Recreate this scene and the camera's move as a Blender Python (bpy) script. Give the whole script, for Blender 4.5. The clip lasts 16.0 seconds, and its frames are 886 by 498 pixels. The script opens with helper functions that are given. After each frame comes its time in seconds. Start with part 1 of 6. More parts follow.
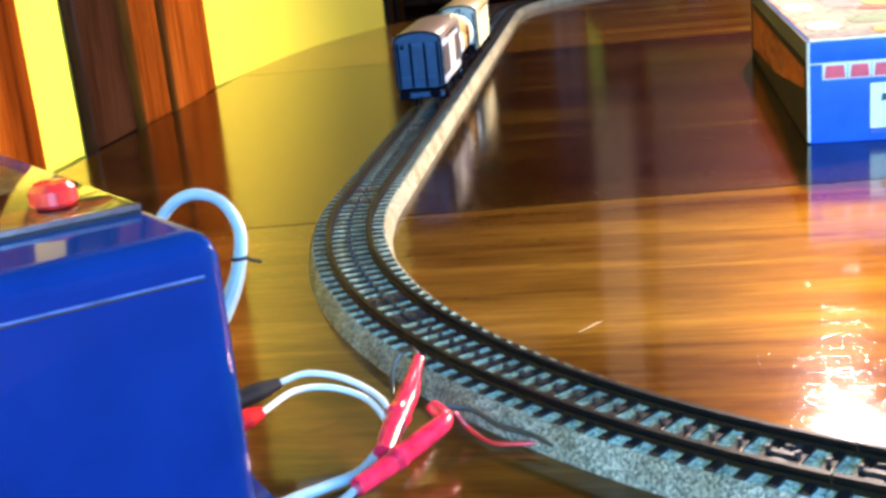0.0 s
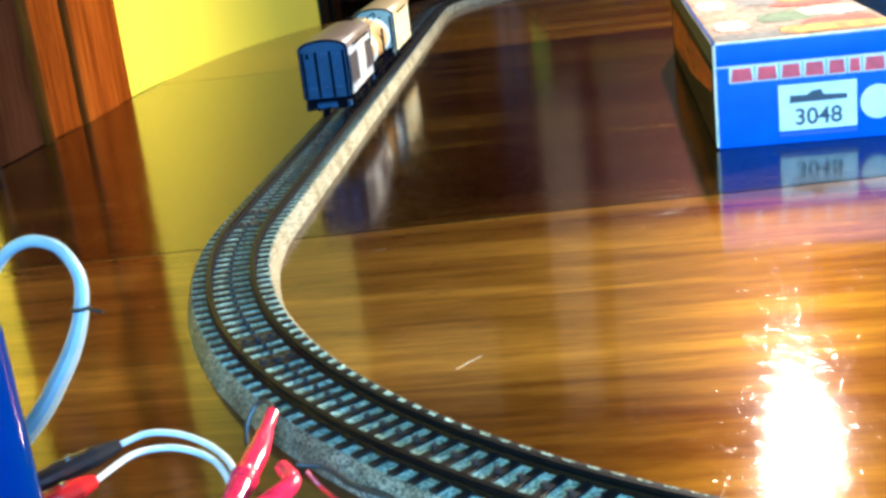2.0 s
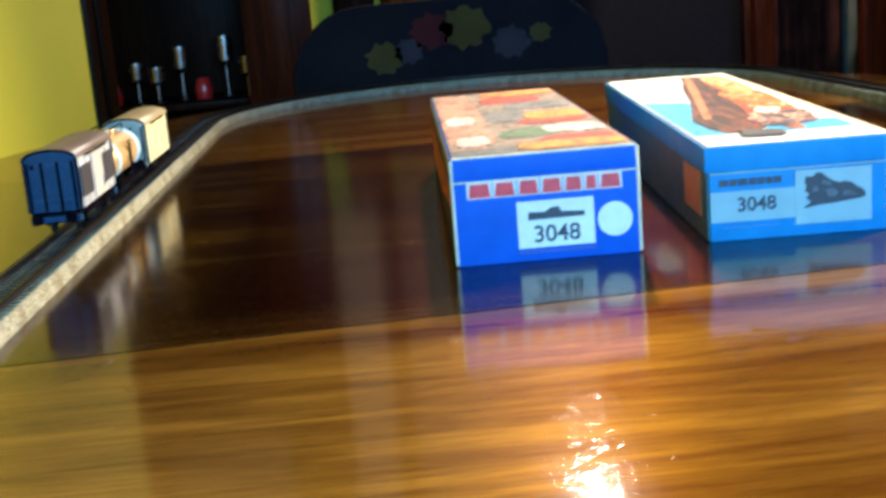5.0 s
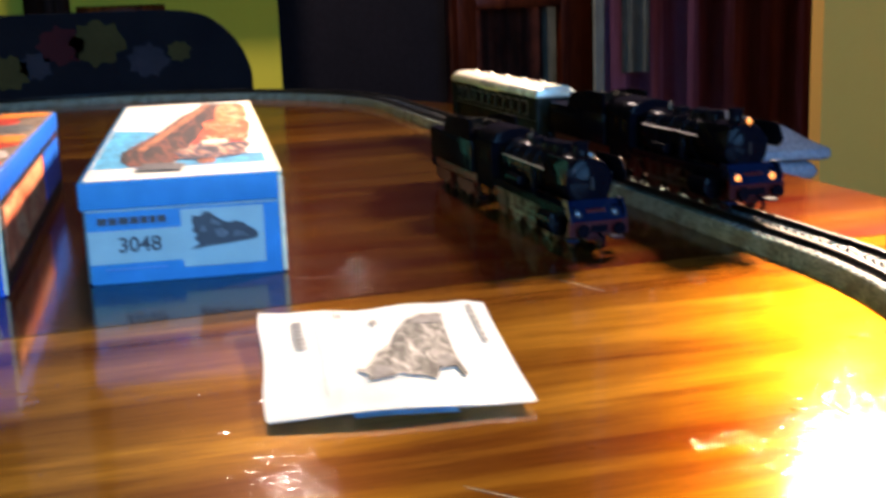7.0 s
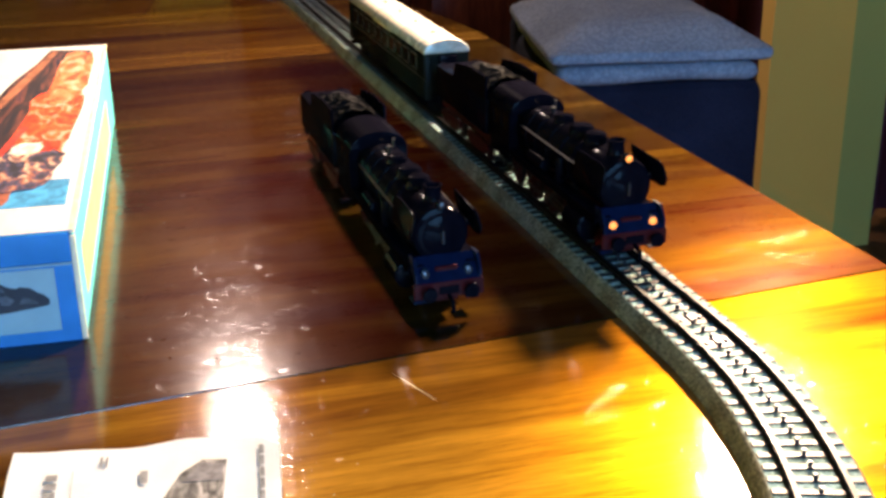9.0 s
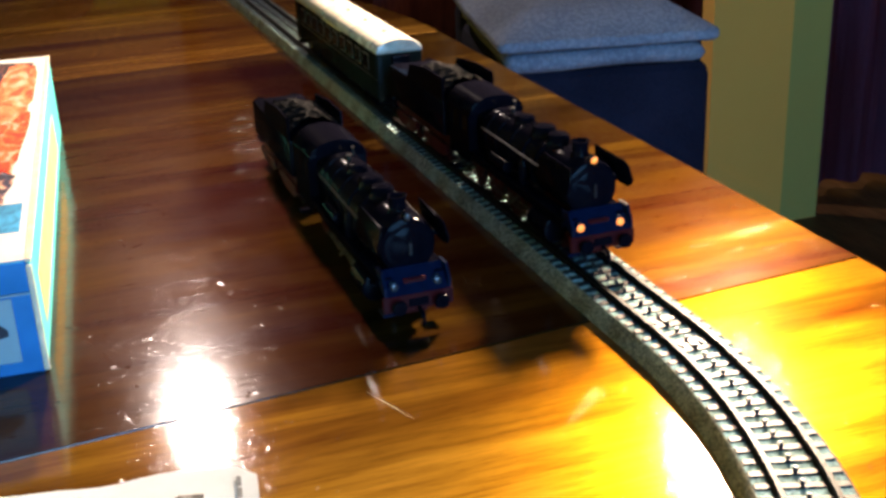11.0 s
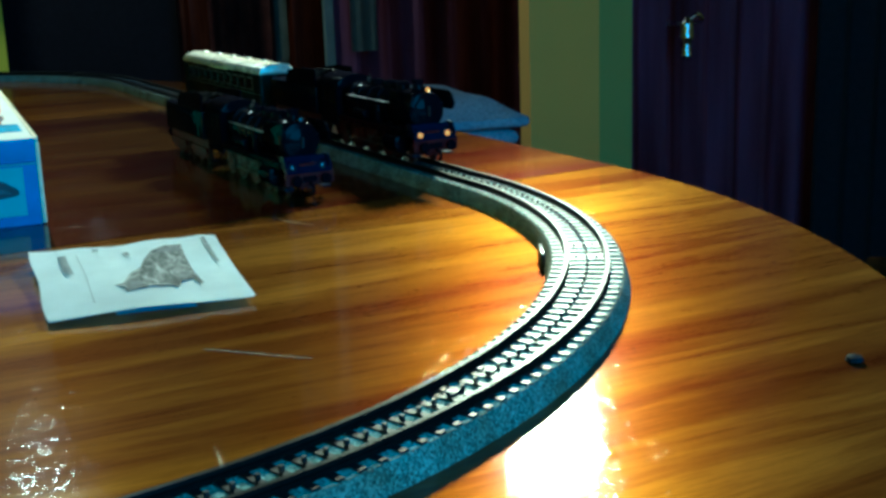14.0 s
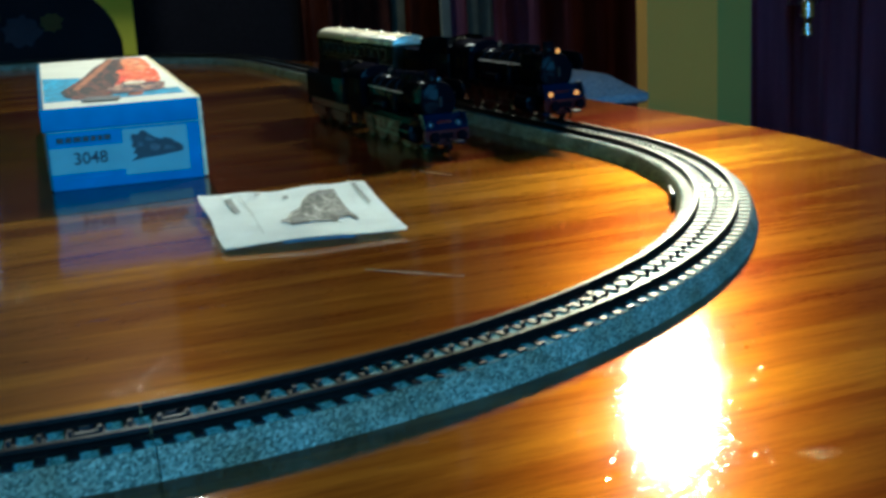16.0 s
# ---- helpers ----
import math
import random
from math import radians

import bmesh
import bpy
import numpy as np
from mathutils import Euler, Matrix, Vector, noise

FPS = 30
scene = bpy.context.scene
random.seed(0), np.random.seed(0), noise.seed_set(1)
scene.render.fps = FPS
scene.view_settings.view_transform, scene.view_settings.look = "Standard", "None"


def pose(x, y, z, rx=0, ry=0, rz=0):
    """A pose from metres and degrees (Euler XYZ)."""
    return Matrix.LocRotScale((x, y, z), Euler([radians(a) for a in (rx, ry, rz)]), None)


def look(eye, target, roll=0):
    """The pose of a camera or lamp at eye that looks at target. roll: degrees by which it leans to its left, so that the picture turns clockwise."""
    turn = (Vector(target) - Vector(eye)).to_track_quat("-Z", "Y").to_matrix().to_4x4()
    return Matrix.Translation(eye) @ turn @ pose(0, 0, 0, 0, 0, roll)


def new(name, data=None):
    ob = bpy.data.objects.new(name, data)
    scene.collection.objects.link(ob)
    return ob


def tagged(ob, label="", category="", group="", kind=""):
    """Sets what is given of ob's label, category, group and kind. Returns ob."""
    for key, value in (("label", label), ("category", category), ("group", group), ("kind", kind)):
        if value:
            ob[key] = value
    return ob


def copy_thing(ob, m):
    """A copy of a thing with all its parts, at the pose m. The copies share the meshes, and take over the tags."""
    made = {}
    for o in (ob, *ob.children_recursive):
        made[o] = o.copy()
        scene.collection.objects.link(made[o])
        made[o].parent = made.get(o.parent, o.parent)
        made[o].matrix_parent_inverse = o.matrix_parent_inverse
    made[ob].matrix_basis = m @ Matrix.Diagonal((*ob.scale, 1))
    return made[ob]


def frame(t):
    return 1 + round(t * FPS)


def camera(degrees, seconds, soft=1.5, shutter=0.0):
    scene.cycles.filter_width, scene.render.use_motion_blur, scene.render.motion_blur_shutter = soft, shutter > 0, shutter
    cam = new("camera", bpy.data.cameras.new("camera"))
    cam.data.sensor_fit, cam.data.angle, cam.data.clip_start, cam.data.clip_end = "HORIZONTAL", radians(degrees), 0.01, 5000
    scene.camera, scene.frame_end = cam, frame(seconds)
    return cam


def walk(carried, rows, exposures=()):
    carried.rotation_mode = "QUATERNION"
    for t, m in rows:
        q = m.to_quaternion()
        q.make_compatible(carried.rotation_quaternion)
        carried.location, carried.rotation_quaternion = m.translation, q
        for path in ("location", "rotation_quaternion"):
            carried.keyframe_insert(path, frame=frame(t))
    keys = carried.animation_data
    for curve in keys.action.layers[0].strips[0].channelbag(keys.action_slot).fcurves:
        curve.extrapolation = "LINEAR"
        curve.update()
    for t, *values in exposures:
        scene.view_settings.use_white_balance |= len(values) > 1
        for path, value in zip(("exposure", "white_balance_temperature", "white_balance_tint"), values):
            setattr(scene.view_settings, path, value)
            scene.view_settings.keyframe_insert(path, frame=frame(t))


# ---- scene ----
cam = camera(40.93, 16.0, soft=3.2, shutter=0.5)
# seconds, eye in metres, then yaw, pitch and roll in degrees
ROWS = [
    (0.0, -0.2309, -0.5821, 0.1498, 8.83, -16.20, -5.72),
    (0.5, -0.2235, -0.5719, 0.1517, 8.00, -16.72, -5.82),
    (1.0, -0.2123, -0.5599, 0.1512, 7.68, -17.21, -6.63),
    (1.5, -0.2062, -0.5532, 0.1533, 7.22, -17.06, -6.79),
    (2.0, -0.2022, -0.5530, 0.1545, 6.88, -16.86, -6.90),
    (2.5, -0.2001, -0.5518, 0.1556, 6.61, -17.14, -7.05),
    (3.0, -0.1954, -0.5498, 0.1554, 6.08, -16.52, -7.16),
    (3.5, -0.1827, -0.5246, 0.1423, 2.95, -16.35, -7.85),
    (5.8, -0.1267, -0.5052, 0.1488, -8.27, -10.80, -2.31),
    (6.0, -0.1015, -0.4989, 0.1520, -10.80, -11.05, -2.49),
    (6.5, -0.0082, -0.5004, 0.1414, -13.54, -11.05, -2.44),
    (7.0, 0.0347, -0.4980, 0.1340, -14.93, -12.05, -2.09),
    (7.5, 0.0887, -0.4594, 0.1673, -13.66, -17.36, -4.74),
    (8.0, 0.1251, -0.4234, 0.1893, -11.80, -19.36, -2.50),
    (8.5, 0.1267, -0.4144, 0.2172, -15.03, -20.63, -0.57),
    (11.0, 0.1225, -0.3956, 0.2335, -19.02, -22.14, -2.44),
    (11.5, 0.1271, -0.4183, 0.2148, -19.32, -21.49, -3.34),
    (12.0, 0.0973, -0.4863, 0.1700, -22.40, -18.87, -2.07),
    (12.5, 0.0519, -0.5550, 0.1546, -23.32, -15.76, -2.01),
    (13.0, 0.0213, -0.6000, 0.1603, -25.98, -13.75, -2.82),
    (13.5, 0.0039, -0.6288, 0.1458, -27.76, -13.72, -1.58),
    (14.0, -0.0015, -0.6369, 0.1427, -27.43, -13.44, -1.93),
    (14.5, -0.0044, -0.6446, 0.1398, -26.89, -12.80, -2.34),
    (15.0, -0.0157, -0.6580, 0.1312, -25.04, -13.09, -2.86),
    (15.5, -0.0259, -0.6628, 0.1297, -23.85, -13.24, -3.20),
    (16.0, -0.0360, -0.6749, 0.1278, -21.90, -13.61, -3.12),
]
# exposure of the clip's own camera along the way
EXPOSURES = [(0.0, 1.18, 6950, 27), (1.5, 1.08, 6400, 13), (2.5, 1.05, 6200, 11), (3.5, 1.06, 5500, -10), (5.8, 0.25, 7100, 24), (7.0, 0.05, 7000, 28), (8.5, -0.1, 7200, 29), (11.0, -0.3, 6900, 25), (11.5, -0.48, 6500, 14), (12.0, -0.75, 5800, -5), (12.5, -0.86, 4850, -22), (13.5, -1.0, 4500, -30), (14.5, -1.1, 4400, -30), (15.2, -1.3, 4400, -29), (16.0, -1.0, 5350, -10)]
walk(cam, [(t, pose(x, y, z, 90 + pitch, 0, yaw) @ pose(0, 0, 0, 0, 0, roll)) for t, x, y, z, yaw, pitch, roll in ROWS], EXPOSURES)

# ---- light ----
FLOOR, CEIL = -0.75, 1.85
LAMP = (0.71, 0.47, 0.40)          # lamp beside the table, aimed at it
CEILING_LAMP = (0.45, 3.0, 1.72)   # ceiling light of the room

world = bpy.data.worlds.new("world")
scene.world = world
world.use_nodes = True
world.node_tree.nodes["Background"].inputs["Color"].default_value = (0.9, 0.8, 0.7, 1)
world.node_tree.nodes["Background"].inputs["Strength"].default_value = 0.03


def lamp(name, place, target, kind, watts, size, colour, spread=None):
    data = bpy.data.lights.new(name, kind)
    data.energy, data.color = watts, colour
    if kind == "AREA":
        data.shape, data.size = "DISK", size
    else:
        data.shadow_soft_size = size
    if kind == "SPOT":
        data.spot_size, data.spot_blend = radians(spread), 1.0
    ob = new(name, data)
    ob.matrix_world = look(place, target)
    return ob


lamp("table_lamp_light", LAMP, (0.30, 0.10, 0.0), "SPOT", 160.0, 0.042, (1.0, 0.83, 0.57), 150)
lamp("ceiling_light", CEILING_LAMP, (0.45, 3.0, 0), "POINT", 115.0, 0.075, (1.0, 0.92, 0.80))
window_light = lamp("window_light", (0.3, -1.96, 0.65), (0.3, 0.0, 0.3), "AREA", 80.0, 1.2, (0.15, 0.52, 1.0))


# ---- materials ----
def nodes(name):
    m = bpy.data.materials.new(name)
    m.use_nodes = True
    t = m.node_tree
    return m, t, t.nodes["Principled BSDF"]


def node(t, kind, **values):
    n = t.nodes.new(kind)
    for key, value in values.items():
        n.inputs[key.replace("_", " ")].default_value = value
    return n


def coords(t, scale=(1, 1, 1), turn=0.0):
    c = t.nodes.new("ShaderNodeTexCoord")
    m = node(t, "ShaderNodeMapping", Scale=scale, Rotation=(0, 0, radians(turn)))
    t.links.new(c.outputs["Object"], m.inputs["Vector"])
    return m.outputs["Vector"]


def ramp(t, fac, stops):
    r = t.nodes.new("ShaderNodeValToRGB")
    e = r.color_ramp.elements
    while len(e) < len(stops):
        e.new(0.5)
    for el, (pos, col) in zip(e, stops):
        el.position, el.color = pos, (*col, 1)
    t.links.new(fac, r.inputs["Fac"])
    return r.outputs["Color"]


def mixc(t, fac, a, b, blend="MIX"):
    m = t.nodes.new("ShaderNodeMix")
    m.data_type, m.blend_type = "RGBA", blend
    for socket, value in ((m.inputs["Factor"], fac), (m.inputs["A"], a), (m.inputs["B"], b)):
        if isinstance(value, (int, float)):
            socket.default_value = value
        elif isinstance(value, tuple):
            socket.default_value = (*value, 1)
        else:
            t.links.new(value, socket)
    return m.outputs["Result"]


def bump(t, bsdf, height, strength, distance, socket="Normal"):
    b = node(t, "ShaderNodeBump", Strength=strength, Distance=distance)
    t.links.new(height, b.inputs["Height"])
    t.links.new(b.outputs["Normal"], bsdf.inputs[socket])


def plain(name, colour, rough=0.5, metal=0.0, coat=0.0, grain=60.0, vary=0.18, relief=0.15, spread=0.12, spec=0.5, sheen=(1, 1, 1)):
    """Paint, plastic, cloth or metal with two scales of variation in colour, gloss and relief."""
    m, t, b = nodes(name)
    v = coords(t)
    n1 = node(t, "ShaderNodeTexNoise", Scale=grain, Detail=6.0)
    n2 = node(t, "ShaderNodeTexNoise", Scale=grain / 9, Detail=3.0)
    for n in (n1, n2):
        t.links.new(v, n.inputs["Vector"])
    dark = tuple(c * (1 - vary) for c in colour)
    light = tuple(min(1.0, c * (1 + vary)) for c in colour)
    c1 = ramp(t, n1.outputs["Fac"], [(0.3, dark), (0.7, light)])
    c2 = ramp(t, n2.outputs["Fac"], [(0.35, (0.78, 0.78, 0.78)), (0.6, (1, 1, 1))])
    t.links.new(mixc(t, 0.6, c1, c2, "MULTIPLY"), b.inputs["Base Color"])
    r = node(t, "ShaderNodeMapRange")
    t.links.new(n2.outputs["Fac"], r.inputs["Value"])
    r.inputs["To Min"].default_value = max(0.03, rough - spread)
    r.inputs["To Max"].default_value = min(1.0, rough + spread)
    t.links.new(r.outputs["Result"], b.inputs["Roughness"])
    b.inputs["Metallic"].default_value = metal
    b.inputs["Specular IOR Level"].default_value = spec
    b.inputs["Specular Tint"].default_value = (*sheen, 1)
    b.inputs["Coat Weight"].default_value = coat
    b.inputs["Coat Roughness"].default_value = 0.12
    if relief:
        bump(t, b, n1.outputs["Fac"], relief, 0.0006)
    return m


def wood(name, stops, scale, gloss, turn=0.0, fibre=1.0, coat=1.0, flecks=True, shimmer=0.0):
    m, t, b = nodes(name)
    v = coords(t, scale, turn)
    wobble = node(t, "ShaderNodeTexNoise", Scale=1.1, Detail=2.0)
    t.links.new(v, wobble.inputs["Vector"])
    add = t.nodes.new("ShaderNodeVectorMath")
    add.operation = "MULTIPLY_ADD"
    t.links.new(wobble.outputs["Color"], add.inputs[0])
    add.inputs[1].default_value = (0.5, 0.9, 0.4)
    t.links.new(v, add.inputs[2])
    n1 = node(t, "ShaderNodeTexNoise", Scale=1.6, Detail=7.0, Roughness=0.62)
    n2 = node(t, "ShaderNodeTexNoise", Scale=9.0, Detail=5.0, Roughness=0.7)
    n3 = node(t, "ShaderNodeTexNoise", Scale=0.45, Detail=2.0)
    for n in (n1, n2, n3):
        t.links.new(add.outputs["Vector"], n.inputs["Vector"])
    c1 = ramp(t, n1.outputs["Fac"], stops)
    c2 = ramp(t, n2.outputs["Fac"], [(0.36, (0.58, 0.52, 0.46)), (0.56, (1, 1, 1))])
    c3 = ramp(t, n3.outputs["Fac"], [(0.35, (0.62, 0.55, 0.5)), (0.62, (1.15, 1.1, 1.05))])
    n4 = node(t, "ShaderNodeTexNoise", Scale=30.0, Detail=4.0, Roughness=0.75)
    t.links.new(v, n4.inputs["Vector"])
    c4 = ramp(t, n4.outputs["Fac"], [(0.36, (0.50, 0.44, 0.40)), (0.52, (1, 1, 1)), (0.72, (1.25, 1.2, 1.1))])
    c1 = mixc(t, 0.5, c1, c4, "MULTIPLY")
    col = mixc(t, fibre, c1, c2, "MULTIPLY")
    col = mixc(t, 0.8, col, c3, "MULTIPLY")
    t.links.new(col, b.inputs["Base Color"])
    b.inputs["Roughness"].default_value = 0.39
    b.inputs["Metallic"].default_value = shimmer   # sheen of the fibres under the varnish
    b.inputs["Specular Tint"].default_value = (0.72, 0.46, 0.07, 1)
    b.inputs["Coat Weight"].default_value = coat
    b.inputs["Coat Roughness"].default_value = gloss
    b.inputs["Coat IOR"].default_value = 1.46
    b.inputs["Specular IOR Level"].default_value = 0.0
    if flecks:
        w = coords(t)
        dust = node(t, "ShaderNodeTexNoise", Scale=420.0, Detail=2.0)
        waves = node(t, "ShaderNodeTexNoise", Scale=26.0, Detail=3.0)
        for n in (dust, waves):
            t.links.new(w, n.inputs["Vector"])
        tiny = node(t, "ShaderNodeMapRange")
        t.links.new(dust.outputs["Fac"], tiny.inputs["Value"])
        tiny.inputs["From Min"].default_value, tiny.inputs["From Max"].default_value = 0.62, 0.8
        chips = node(t, "ShaderNodeTexNoise", Scale=400.0, Detail=2.0, Distortion=2.0)
        t.links.new(coords(t, (0.35, 1.0, 1.0), turn), chips.inputs["Vector"])
        rare = node(t, "ShaderNodeMapRange")
        t.links.new(chips.outputs["Fac"], rare.inputs["Value"])
        rare.inputs["From Min"].default_value, rare.inputs["From Max"].default_value = 0.56, 0.80
        both = t.nodes.new("ShaderNodeMath")
        both.operation = "MULTIPLY_ADD"
        t.links.new(rare.outputs["Result"], both.inputs[0])
        both.inputs[1].default_value = 0.11
        soft_waves = t.nodes.new("ShaderNodeMath")
        soft_waves.operation = "MULTIPLY"
        t.links.new(waves.outputs["Fac"], soft_waves.inputs[0])
        soft_waves.inputs[1].default_value = 0.45
        t.links.new(soft_waves.outputs["Value"], both.inputs[2])
        total = t.nodes.new("ShaderNodeMath")
        total.operation = "MULTIPLY_ADD"
        t.links.new(tiny.outputs["Result"], total.inputs[0])
        total.inputs[1].default_value = 0.18
        t.links.new(both.outputs["Value"], total.inputs[2])
        height = total.outputs["Value"]
        for size, stretch, way, deep in ((16.0, (0.30, 1.0, 1.0), 12.0, 1.0), (22.0, (1.0, 0.25, 1.0), -38.0, 0.85), (34.0, (0.4, 1.0, 1.0), 65.0, 0.7), (40.0, (0.25, 1.0, 1.0), 100.0, 0.7)):
            lines = node(t, "ShaderNodeTexNoise", Scale=size, Detail=1.0)
            t.links.new(coords(t, stretch, way), lines.inputs["Vector"])
            off = t.nodes.new("ShaderNodeMath")
            off.operation = "COMPARE"
            t.links.new(lines.outputs["Fac"], off.inputs[0])
            off.inputs[1].default_value, off.inputs[2].default_value = 0.5, 0.0032
            where = node(t, "ShaderNodeTexNoise", Scale=size * 2.3, Detail=3.0)
            t.links.new(w, where.inputs["Vector"])
            some = node(t, "ShaderNodeMapRange")
            t.links.new(where.outputs["Fac"], some.inputs["Value"])
            some.inputs["From Min"].default_value, some.inputs["From Max"].default_value = 0.54, 0.62
            cut = t.nodes.new("ShaderNodeMath")
            cut.operation = "MULTIPLY"
            t.links.new(off.outputs["Value"], cut.inputs[0])
            t.links.new(some.outputs["Result"], cut.inputs[1])
            deeper = t.nodes.new("ShaderNodeMath")
            deeper.operation = "MULTIPLY_ADD"
            t.links.new(cut.outputs["Value"], deeper.inputs[0])
            deeper.inputs[1].default_value = -deep
            t.links.new(height, deeper.inputs[2])
            height = deeper.outputs["Value"]
        bump(t, b, height, 0.16, 0.0009, "Coat Normal")
        g = node(t, "ShaderNodeMapRange")
        t.links.new(waves.outputs["Fac"], g.inputs["Value"])
        g.inputs["To Min"].default_value, g.inputs["To Max"].default_value = gloss * 0.7, gloss * 1.5
        t.links.new(g.outputs["Result"], b.inputs["Coat Roughness"])
    return m


def speckled(name, base, dark, light, rough=0.7):
    """Tin-plate ballast printed with fine stones."""
    m, t, b = nodes(name)
    v = coords(t)
    vo = node(t, "ShaderNodeTexVoronoi", Scale=1300.0)
    no = node(t, "ShaderNodeTexNoise", Scale=55.0, Detail=5.0)
    t.links.new(v, vo.inputs["Vector"])
    t.links.new(v, no.inputs["Vector"])
    c1 = ramp(t, vo.outputs["Color"], [(0.2, dark), (0.55, base), (0.85, light)])
    c2 = ramp(t, no.outputs["Fac"], [(0.36, (0.60, 0.52, 0.42)), (0.58, (1, 1, 1))])
    t.links.new(mixc(t, 0.8, c1, c2, "MULTIPLY"), b.inputs["Base Color"])
    b.inputs["Roughness"].default_value = rough
    b.inputs["Specular IOR Level"].default_value = 0.02
    bump(t, b, vo.outputs["Distance"], 0.35, 0.0005)
    return m


def picture(name, stops, scale, turn=0.0, gloss=0.55):
    """Printed picture: smears of colour as on a box lid."""
    m, t, b = nodes(name)
    v = coords(t, scale, turn)
    n = node(t, "ShaderNodeTexNoise", Scale=1.0, Detail=4.0, Distortion=1.6)
    n2 = node(t, "ShaderNodeTexNoise", Scale=3.7, Detail=5.0, Distortion=0.8)
    for q in (n, n2):
        t.links.new(v, q.inputs["Vector"])
    c = ramp(t, n.outputs["Fac"], stops)
    d = ramp(t, n2.outputs["Fac"], [(0.4, (0.35, 0.3, 0.3)), (0.55, (1, 1, 1))])
    t.links.new(mixc(t, 0.45, c, d, "MULTIPLY"), b.inputs["Base Color"])
    b.inputs["Roughness"].default_value = gloss
    b.inputs["Specular IOR Level"].default_value = 0.15
    return m


def glow(name, colour, strength):
    m, t, b = nodes(name)
    b.inputs["Base Color"].default_value = (*colour, 1)
    b.inputs["Emission Color"].default_value = (*colour, 1)
    b.inputs["Emission Strength"].default_value = strength
    return m


def wallpaint(name, colour, rough=0.8):
    m, t, b = nodes(name)
    v = coords(t)
    n1 = node(t, "ShaderNodeTexNoise", Scale=2.2, Detail=4.0)
    n2 = node(t, "ShaderNodeTexNoise", Scale=140.0, Detail=4.0)
    for n in (n1, n2):
        t.links.new(v, n.inputs["Vector"])
    c = ramp(t, n1.outputs["Fac"], [(0.3, tuple(q * 0.88 for q in colour)), (0.7, colour)])
    t.links.new(c, b.inputs["Base Color"])
    b.inputs["Roughness"].default_value = rough
    bump(t, b, n2.outputs["Fac"], 0.25, 0.001)
    return m


def cloth(name, colour, colour2, knit=300.0, rough=0.9, streak=1.0):
    m, t, b = nodes(name)
    v = coords(t)
    tall = coords(t, (1, 1, streak))
    w = node(t, "ShaderNodeTexVoronoi", Scale=knit)
    n = node(t, "ShaderNodeTexNoise", Scale=9.0, Detail=4.0)
    t.links.new(v, w.inputs["Vector"])
    t.links.new(tall, n.inputs["Vector"])
    b.inputs["Specular IOR Level"].default_value = 0.12
    c = ramp(t, n.outputs["Fac"], [(0.38, colour2), (0.62, colour)])
    d = ramp(t, w.outputs["Distance"], [(0.1, (1, 1, 1)), (0.7, (0.62, 0.62, 0.66))])
    t.links.new(mixc(t, 0.8, c, d, "MULTIPLY"), b.inputs["Base Color"])
    b.inputs["Roughness"].default_value = rough
    bump(t, b, w.outputs["Distance"], 0.5, 0.003)
    return m


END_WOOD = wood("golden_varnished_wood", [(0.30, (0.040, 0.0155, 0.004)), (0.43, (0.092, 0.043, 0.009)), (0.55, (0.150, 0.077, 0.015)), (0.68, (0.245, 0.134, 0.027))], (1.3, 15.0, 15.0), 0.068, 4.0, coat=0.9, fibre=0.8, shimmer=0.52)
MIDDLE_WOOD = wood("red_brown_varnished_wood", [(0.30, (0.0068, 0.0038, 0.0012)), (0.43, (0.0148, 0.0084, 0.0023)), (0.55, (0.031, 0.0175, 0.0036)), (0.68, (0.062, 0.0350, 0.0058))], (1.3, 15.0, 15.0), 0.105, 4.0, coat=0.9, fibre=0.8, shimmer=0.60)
CEILING_WOOD = wood("dark_ceiling_boards", [(0.3, (0.016, 0.007, 0.004)), (0.5, (0.032, 0.015, 0.008)), (0.7, (0.055, 0.026, 0.013))], (9.0, 0.9, 9.0), 0.3, coat=0.0, flecks=False)
POST_WOOD = wood("stained_post", [(0.3, (0.046, 0.010, 0.002)), (0.5, (0.165, 0.041, 0.006)), (0.7, (0.30, 0.088, 0.014))], (14.0, 14.0, 0.9), 0.25, coat=0.05, flecks=False)
DARK_WOOD = wood("dark_wood", [(0.3, (0.010, 0.005, 0.003)), (0.6, (0.030, 0.013, 0.008))], (12.0, 12.0, 0.9), 0.3, coat=0.06, flecks=False)
RED_WOOD = wood("red_wood", [(0.3, (0.034, 0.007, 0.004)), (0.6, (0.095, 0.022, 0.009))], (12.0, 12.0, 0.9), 0.3, coat=0.15, flecks=False)
FLOOR_WOOD = wood("floor_wood", [(0.3, (0.06, 0.03, 0.015)), (0.6, (0.18, 0.09, 0.04))], (9.0, 0.9, 9.0), 0.3, coat=0.4, flecks=False)
YELLOW = wallpaint("yellow_wall_paint", (0.74, 0.66, 0.045))
BEIGE = wallpaint("beige_wall_paint", (0.90, 0.46, 0.09))
GREEN = wallpaint("green_wall_paint", (0.42, 0.38, 0.10))
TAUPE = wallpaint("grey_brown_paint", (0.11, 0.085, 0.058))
WHITE = wallpaint("white_ceiling_paint", (0.80, 0.79, 0.74))
# near-black base colour stands in for the darkness of the far recess
NIGHT = plain("recess_darkness", (0.011, 0.010, 0.014), 0.9, spec=0.1)
PURPLE = cloth("purple_curtain_cloth", (0.32, 0.13, 0.25), (0.15, 0.034, 0.048), 500.0, streak=0.08)
STRIPE = cloth("green_grey_curtain_cloth", (0.26, 0.28, 0.24), (0.18, 0.20, 0.17), 500.0)
